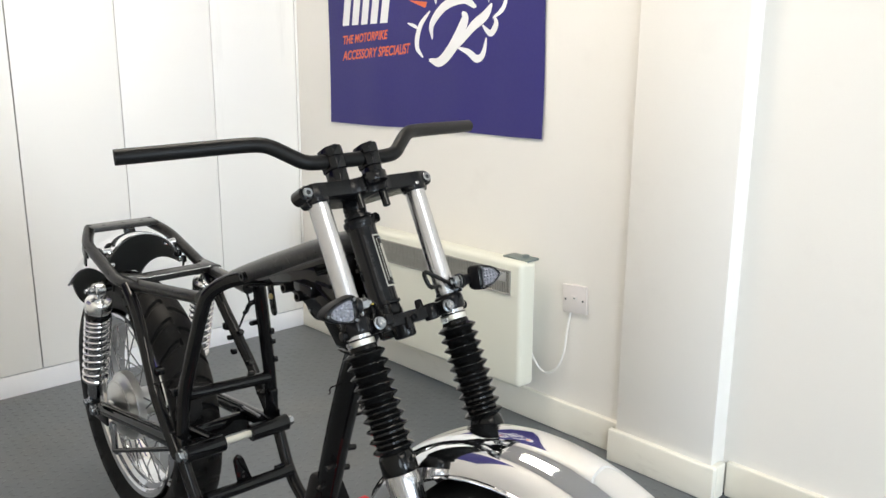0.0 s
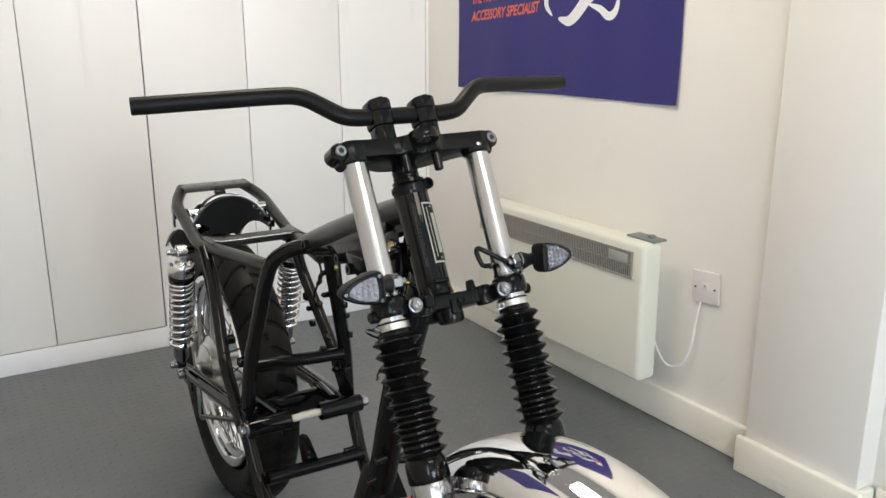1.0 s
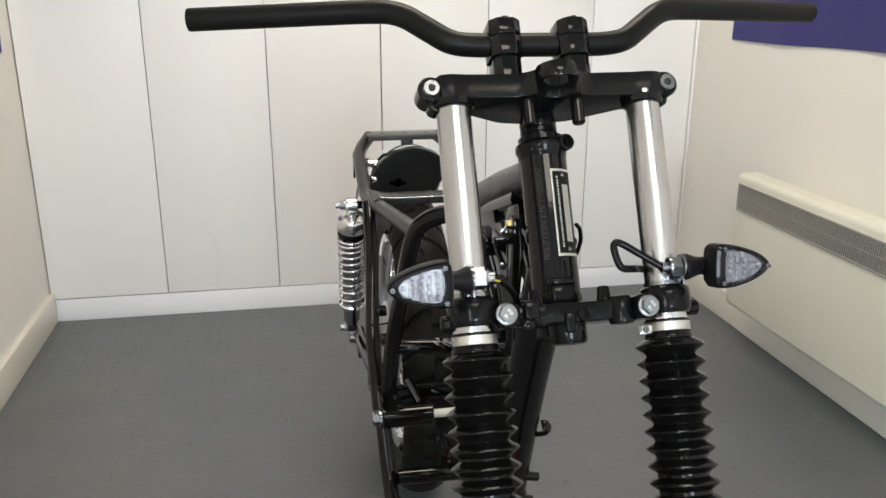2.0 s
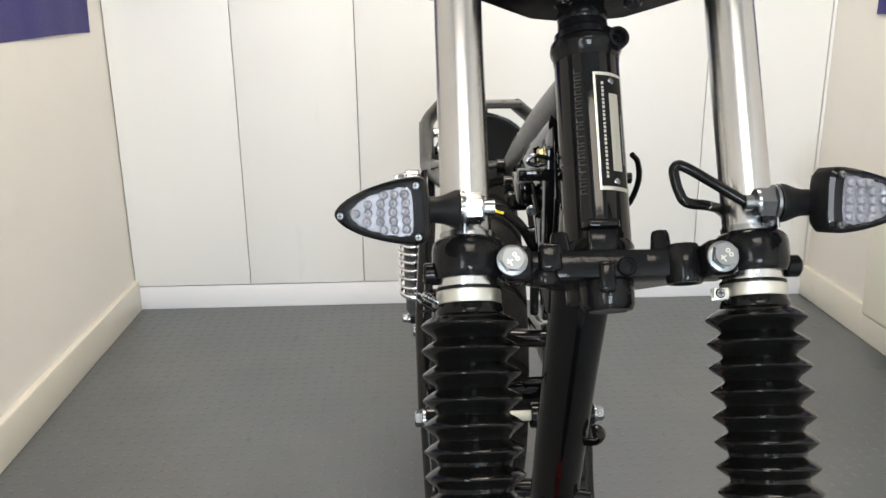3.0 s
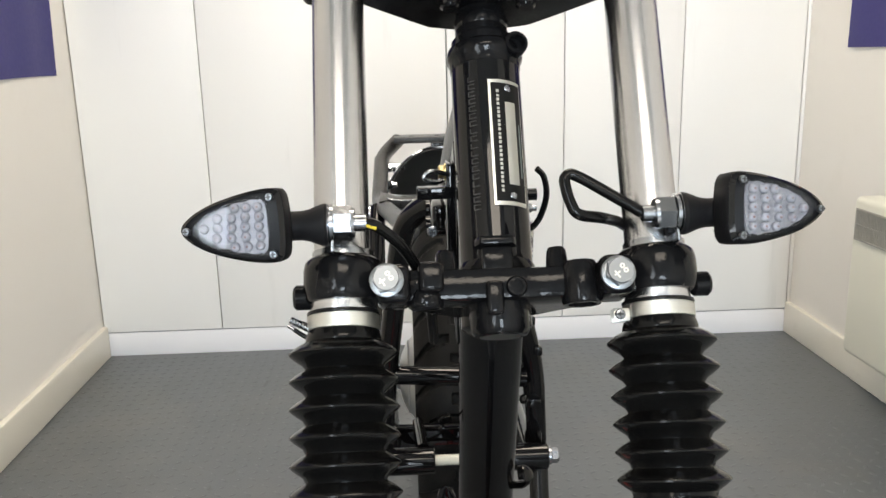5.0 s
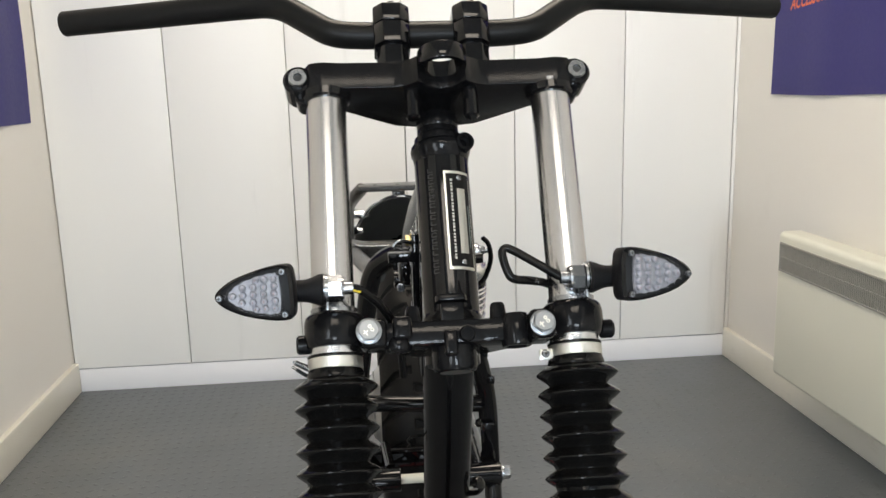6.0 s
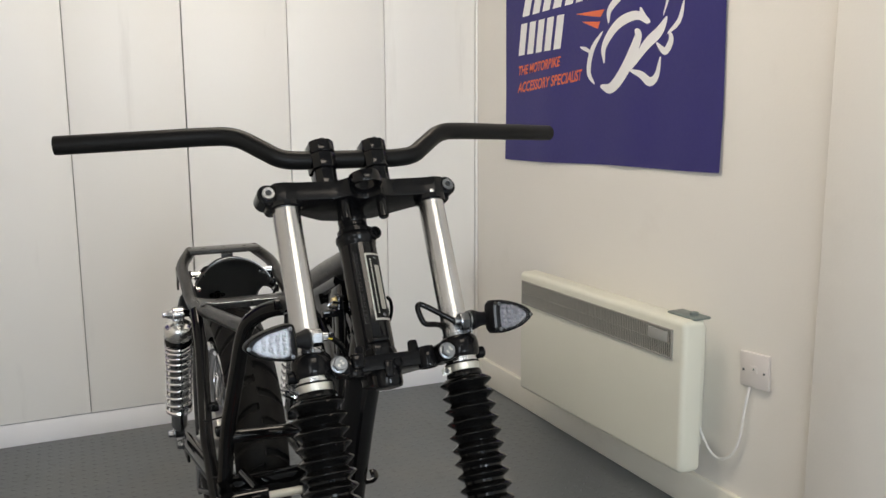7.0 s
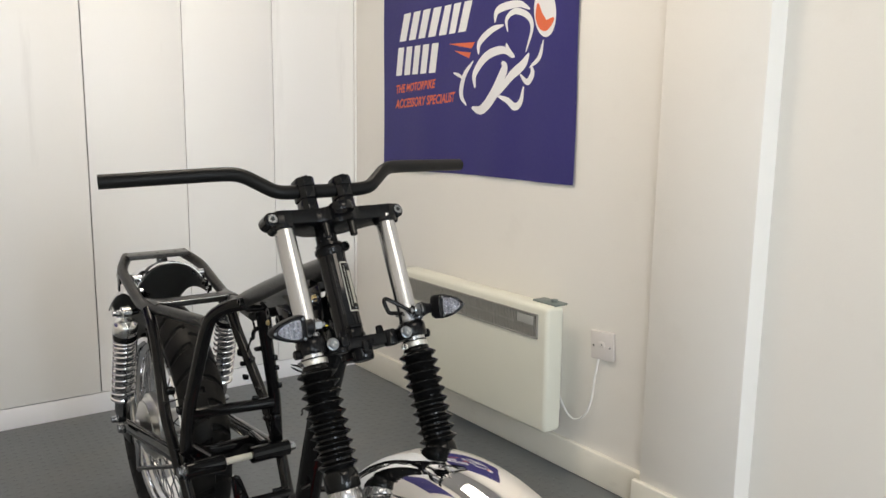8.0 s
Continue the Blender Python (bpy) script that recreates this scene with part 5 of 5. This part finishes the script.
part("lining", mudguard(-0.172, 0.310, 0.372, 0.063, 34.5, 149.5, 0.056, 40, 0.0034, 0.001, False, power=2.7), SATIN, fg, "dark painted inside")
rg = part("rear_mudguard", mudguard(1.033, 0.362, 0.388, 0.090, 42, 89, 0.092, drop0=0.055, tongue=22), CHROME, bike, "chrome rear mudguard, dark inside")
part("lining", mudguard(1.033, 0.362, 0.388, 0.090, 42.3, 89.3, 0.092, 40, 0.0034, 0.001, False, 0.055, 21.5), LINING, rg, "dark painted inside")
for k in range(4):
    a = math.pi * (0.25 + k * 0.5)
    part("cable_plate", lathe([(0.0030, 0), (0.0070, 0), (0.0070, 0.003), (0.0030, 0.003), (0.0030, 0)], axis_frame(bk(0.009 + 0.012 * math.cos(a + 0.785), 1.323 - 0.008 * math.sin(a + 0.785) * 0.66, 0.612 + 0.008 * math.sin(a + 0.785) * 0.75), (0, -0.75, -0.66)), 16, close=False), GLOSS, rg)
for sx in (-1, 1):
    mount = part("mudguard_mount", rod(bk(sx * 0.086, 1.055, 0.715), bk(sx * 0.066, 1.055, 0.715), 0.008, 16, bevel=0.001), CHROME, rg)
    part("mount_bolt", bolt_head(axis_frame(bk(sx * 0.064, 1.055, 0.715), -ACROSS * sx), 0.006, 0.006), ZINC, mount)
hook = prism([(-0.016, 0.010), (0.006, 0.016), (0.014, 0.004), (0.006, -0.012), (0.010, -0.030), (-0.002, -0.034), (-0.006, -0.016), (-0.018, -0.012)], -0.002, 0.002, Matrix(((0, 0, 1, BX - 0.108), (1, 0, 0, 1.098), (0, 1, 0, 0.712), (0, 0, 0, 1))), 0.0008)
part("tail_bracket", hook, GLOSS, bike)


# rear shocks
def shock(sx):
    t, b = bk(sx * 0.124, 0.985, 0.652), bk(sx * 0.124, 1.078, 0.366)
    d = (b - t).normalized()
    m = axis_frame(t, d)
    ln = (b - t).length
    body = part("shock_absorber", lathe([(0.0105, 0.006), (0.0112, 0.0175), (0.0135, 0.0185), (0.0205, 0.0215), (0.0262, 0.0262), (0.0280, 0.0310), (0.0280, 0.052), (0.0268, 0.054)], m, 36), SILVER, bike, "bright rear shock absorber with exposed chrome spring")
    part("spring_seat", lathe([(0.0268, 0.054), (0.0275, 0.055), (0.0275, 0.066), (0.0255, 0.068)], m, 32), GLOSS, body)
    part("damper_tube", lathe([(0.0185, 0.066), (0.0185, ln - 0.065), (0.0165, ln - 0.062), (0.0165, ln - 0.022), (0.011, ln - 0.010)], m, 28), ZINC, body, "zinc plated damper tube")
    part("lower_seat", lathe([(0.0265, ln - 0.072), (0.0285, ln - 0.069), (0.0275, ln - 0.063), (0.0175, ln - 0.060)], m, 28), CHROME, body)
    pts = []
    turns = 10
    for k in range(turns * 22 + 1):
        a = 2 * math.pi * k / 22
        q = k / (turns * 22)
        h = 0.071 + (ln - 0.071 - 0.074) * (q ** 1.3)
        pts.append(m @ Vector((0.0258 * math.cos(a), 0.0258 * math.sin(a), h)))
    part("spring", sweep(pts, 0.0032, 10), CHROME, body, "chrome coil spring")
    part("upper_eye", rod(t - ACROSS * 0.011, t + ACROSS * 0.011, 0.0145, 24, bevel=0.002), ALLOY, body)
    part("lower_eye", rod(b - ACROSS * 0.010, b + ACROSS * 0.010, 0.0110, 20, bevel=0.002), SATIN, body)
    part("upper_nut", bolt_head(axis_frame(t + ACROSS * sx * 0.012, ACROSS * sx), 0.0085, 0.010), ZINC, body)
    part("stud", rod(t + ACROSS * sx * 0.022, t + ACROSS * sx * 0.030, 0.0055, 12, bevel=0.001), ZINC, body)
    part("lower_nut", bolt_head(axis_frame(b + ACROSS * sx * 0.011, ACROSS * sx), 0.0080, 0.013), ZINC, body)


for sx in (-1, 1):
    shock(sx)


# indicators
def indicator(sx):
    ix, jf, js, tilt, turn = (-0.1400, 0.0442, 0.0046, 18, 3) if sx < 0 else (0.1373, 0.0430, 0.0058, 14, 6)
    fm = SM @ Matrix.Translation((ix, -jf, js)) @ Matrix.Diagonal((sx, 1, 1, 1)) @ pose(0, 0, 0, tilt) @ pose(0, 0, 0, 0, 2, turn)
    face = Matrix(((1, 0, 0, 0), (0, 0, -1, 0), (0, 1, 0, 0), (0, 0, 0, 1)))
    m = fm @ face
    outline = [(p.x, p.y) for p in curve_points([(-0.0275, 0.008, 0), (-0.0262, 0.0175, 0), (-0.0215, 0.0208, 0), (-0.008, 0.0192, 0), (0.009, 0.0140, 0), (0.0205, 0.0072, 0), (0.0252, 0.0, 0), (0.0205, -0.0072, 0), (0.009, -0.0142, 0), (-0.008, -0.0195, 0), (-0.0215, -0.0208, 0), (-0.0262, -0.0175, 0), (-0.0275, -0.008, 0)], 4)]
    outline = [(x, y * 0.90) for x, y in outline]
    scaled = lambda k, dx=0.0: [(x * k + dx, y * k) for x, y in outline]
    shell = prism(outline, -0.010, 0.0075, m, 0.0018)
    prism(scaled(0.86), -0.020, -0.0095, m, 0.004, shell)
    body = part("indicator", shell, MATT, bike, "small black arrow shaped indicator with clear lens")
    bez = bmesh.new()
    a, b = scaled(0.985), scaled(0.90)
    va = [bez.verts.new((x, y, 0.0076)) for x, y in a]
    vb = [bez.verts.new((x, y, 0.0092)) for x, y in b]
    for i in range(len(a)):
        j = (i + 1) % len(a)
        bez.faces.new((va[i], va[j], vb[j], vb[i]))
    part("bezel", placed(bez, m), GLOSS, body)
    part("reflector", prism([(x * 0.66 - 0.0005, y * 0.72 + 0.0005 * math.sin(i * 2.1)) for i, (x, y) in enumerate(outline)], 0.0076, 0.0080, m), LEDBOARD, body, "pale lamp board")
    k = 0
    for row, (yy, x0, x1, n) in enumerate(((0.0098, -0.0145, -0.003, 3), (0.0050, -0.0150, 0.006, 4), (0.0002, -0.0145, 0.0130, 5), (-0.0048, -0.0150, 0.007, 4), (-0.0096, -0.0145, -0.002, 3))):
        for i in range(n):
            x = x0 + (x1 - x0) * i / (n - 1)
            part("lamp_dome", lathe([(0.0025, 0), (0.0025, 0.0010), (0.0020, 0.0020), (0.0010, 0.0026)], m @ Matrix.Translation((x, yy, 0.0081)), 12), LED, body)
            part("lamp_chip", lathe([(0.0009, 0), (0.0006, 0.0003)], m @ Matrix.Translation((x, yy, 0.0105)), 8), CHIP, body)
    lens = part("lens", prism([(x * 0.74 - 0.0005, y * 0.78) for x, y in outline], 0.0112, 0.0120, m), LENS, body, "clear plastic lens")
    lens.visible_shadow = False
    for x, y in ((-0.0212, 0.0142), (-0.0212, -0.0142), (0.0212, -0.0004)):
        sc = screw_head(m @ Matrix.Translation((x, y, 0.0100)), 0.0020, 0.0022, BOLT, body)
        c = box((-0.0014, -0.0003, 0.0027), (0.0014, 0.0003, 0.0029), 0, m @ Matrix.Translation((x, y, 0.0100)))
        box((-0.0003, -0.0014, 0.0027), (0.0003, 0.0014, 0.0029), 0, m @ Matrix.Translation((x, y, 0.0100)), c)
        # dark cross on the lens screw, shade of its slot
        part("slot_shade", c, HOLE_SHADE, body)
    stalk = lathe([(0.0078, 0), (0.0078, 0.010), (0.0086, 0.014), (0.0112, 0.0205), (0.0116, 0.0225), (0.0105, 0.024)], axis_frame(st(sx * 0.1180, 0.0090, 0.028), -ACROSS * sx), 24)
    part("stalk", stalk, MATT, body)
    wash = lathe([(0.0108, 0), (0.0108, 0.0016), (0.0070, 0.0018), (0.0070, 0.0022), (0.0104, 0.0024), (0.0104, 0.0042)], axis_frame(st(sx * 0.0953, 0.0098, 0.027), -ACROSS * sx), 24)
    part("washer", wash, ZINC, body, "zinc washers")
    part("nut", bolt_head(axis_frame(st(sx * 0.0908, 0.0098, 0.027), -ACROSS * sx), 0.0094, 0.0105, washer=False, turn=0.3), ZINC, body)
    part("thread", rod(st(sx * 0.0810, 0.0098, 0.027), st(sx * 0.0740, 0.0098, 0.027), 0.0046, 14), ZINC, body)
    # folded strap that holds it to the fork
    strap = lathe([(0.0160, 0.0), (0.0172, 0.0), (0.0172, 0.0035), (0.0160, 0.0035), (0.0160, 0.0)], steer_frame(sx * HALF[sx], -0.0035, 0), 32, close=False)
    box((sx * 0.092 - 0.0008, -0.0300, -0.006), (sx * 0.092 + 0.0008, -0.0150, 0.012), 0.0004, SM, strap)
    part("strap", strap, ZINC, body, "chrome mounting strap")
    part("strap_clip", box((sx * 0.093 - 0.0045, -0.022, 0.0), (sx * 0.093 + 0.0045, -0.0165, 0.0055), 0.001, SM), MATT, body)


for sx in (-1, 1):
    indicator(sx)
# wiring
wl = [st(-0.075, 0.0098, 0.027), st(-0.068, 0.008, 0.024), st(-0.056, 0.000, 0.012), st(-0.047, -0.010, -0.006), st(-0.042, -0.014, -0.03), st(-0.040, -0.02, -0.06), st(-0.038, -0.04, -0.085)]
part("indicator_wire", sweep(curve_points(wl, 6), 0.0032, 10), RUBBER, bike, "black sleeved wire")
for dz in (-0.0016, 0.0012):
    part("wire_core", sweep([st(-0.075, 0.0098 + dz, 0.0285), st(-0.069, 0.0085 + dz, 0.0265)], 0.0012, 6), YELLOW, bike)
wr = [st(0.074, 0.0105, 0.027), st(0.062, 0.0185, 0.027), st(0.043, 0.0315, 0.026), st(0.0365, 0.0345, 0.026), st(0.0335, 0.031, 0.026), st(0.0350, 0.0215, 0.025), st(0.0385, 0.0125, 0.024), st(0.043, 0.0108, 0.023), st(0.054, 0.0110, 0.018), st(0.066, 0.0125, 0.004), st(0.080, 0.0145, -0.022)]
part("indicator_wire", sweep(bent(wr, 0.004, 4), 0.0032, 10), RUBBER, bike, "black sleeved wire, folded back")
# ring of wire at the left gaiter band
for a, b, c in ((bk(-0.104, 0.100, 0.751), bk(-0.112, 0.101, 0.755), bk(-0.118, 0.102, 0.759)), (bk(-0.104, 0.102, 0.757), bk(-0.111, 0.103, 0.761), bk(-0.117, 0.104, 0.763))):
    wire = part("loose_wire", sweep(curve_points([a, b, c], 5), 0.0014, 8), RUBBER, bike)
    part("wire_tip", rod(c, c + (c - b) * 0.55, 0.0010, 8), ZINC, wire)

# red prop in front of the frame
prop = thing("frame_prop", bk(0, 0.21, 0), "bright red steel prop under the bare frame", "stand")
part("upright", box((BX - 0.022, 0.208, 0.012), (BX + 0.014, 0.227, 0.438), 0.004), RED, prop)
part("foot", box((BX - 0.09, 0.17, 0.0), (BX + 0.09, 0.25, 0.0118), 0.003), RED, prop)
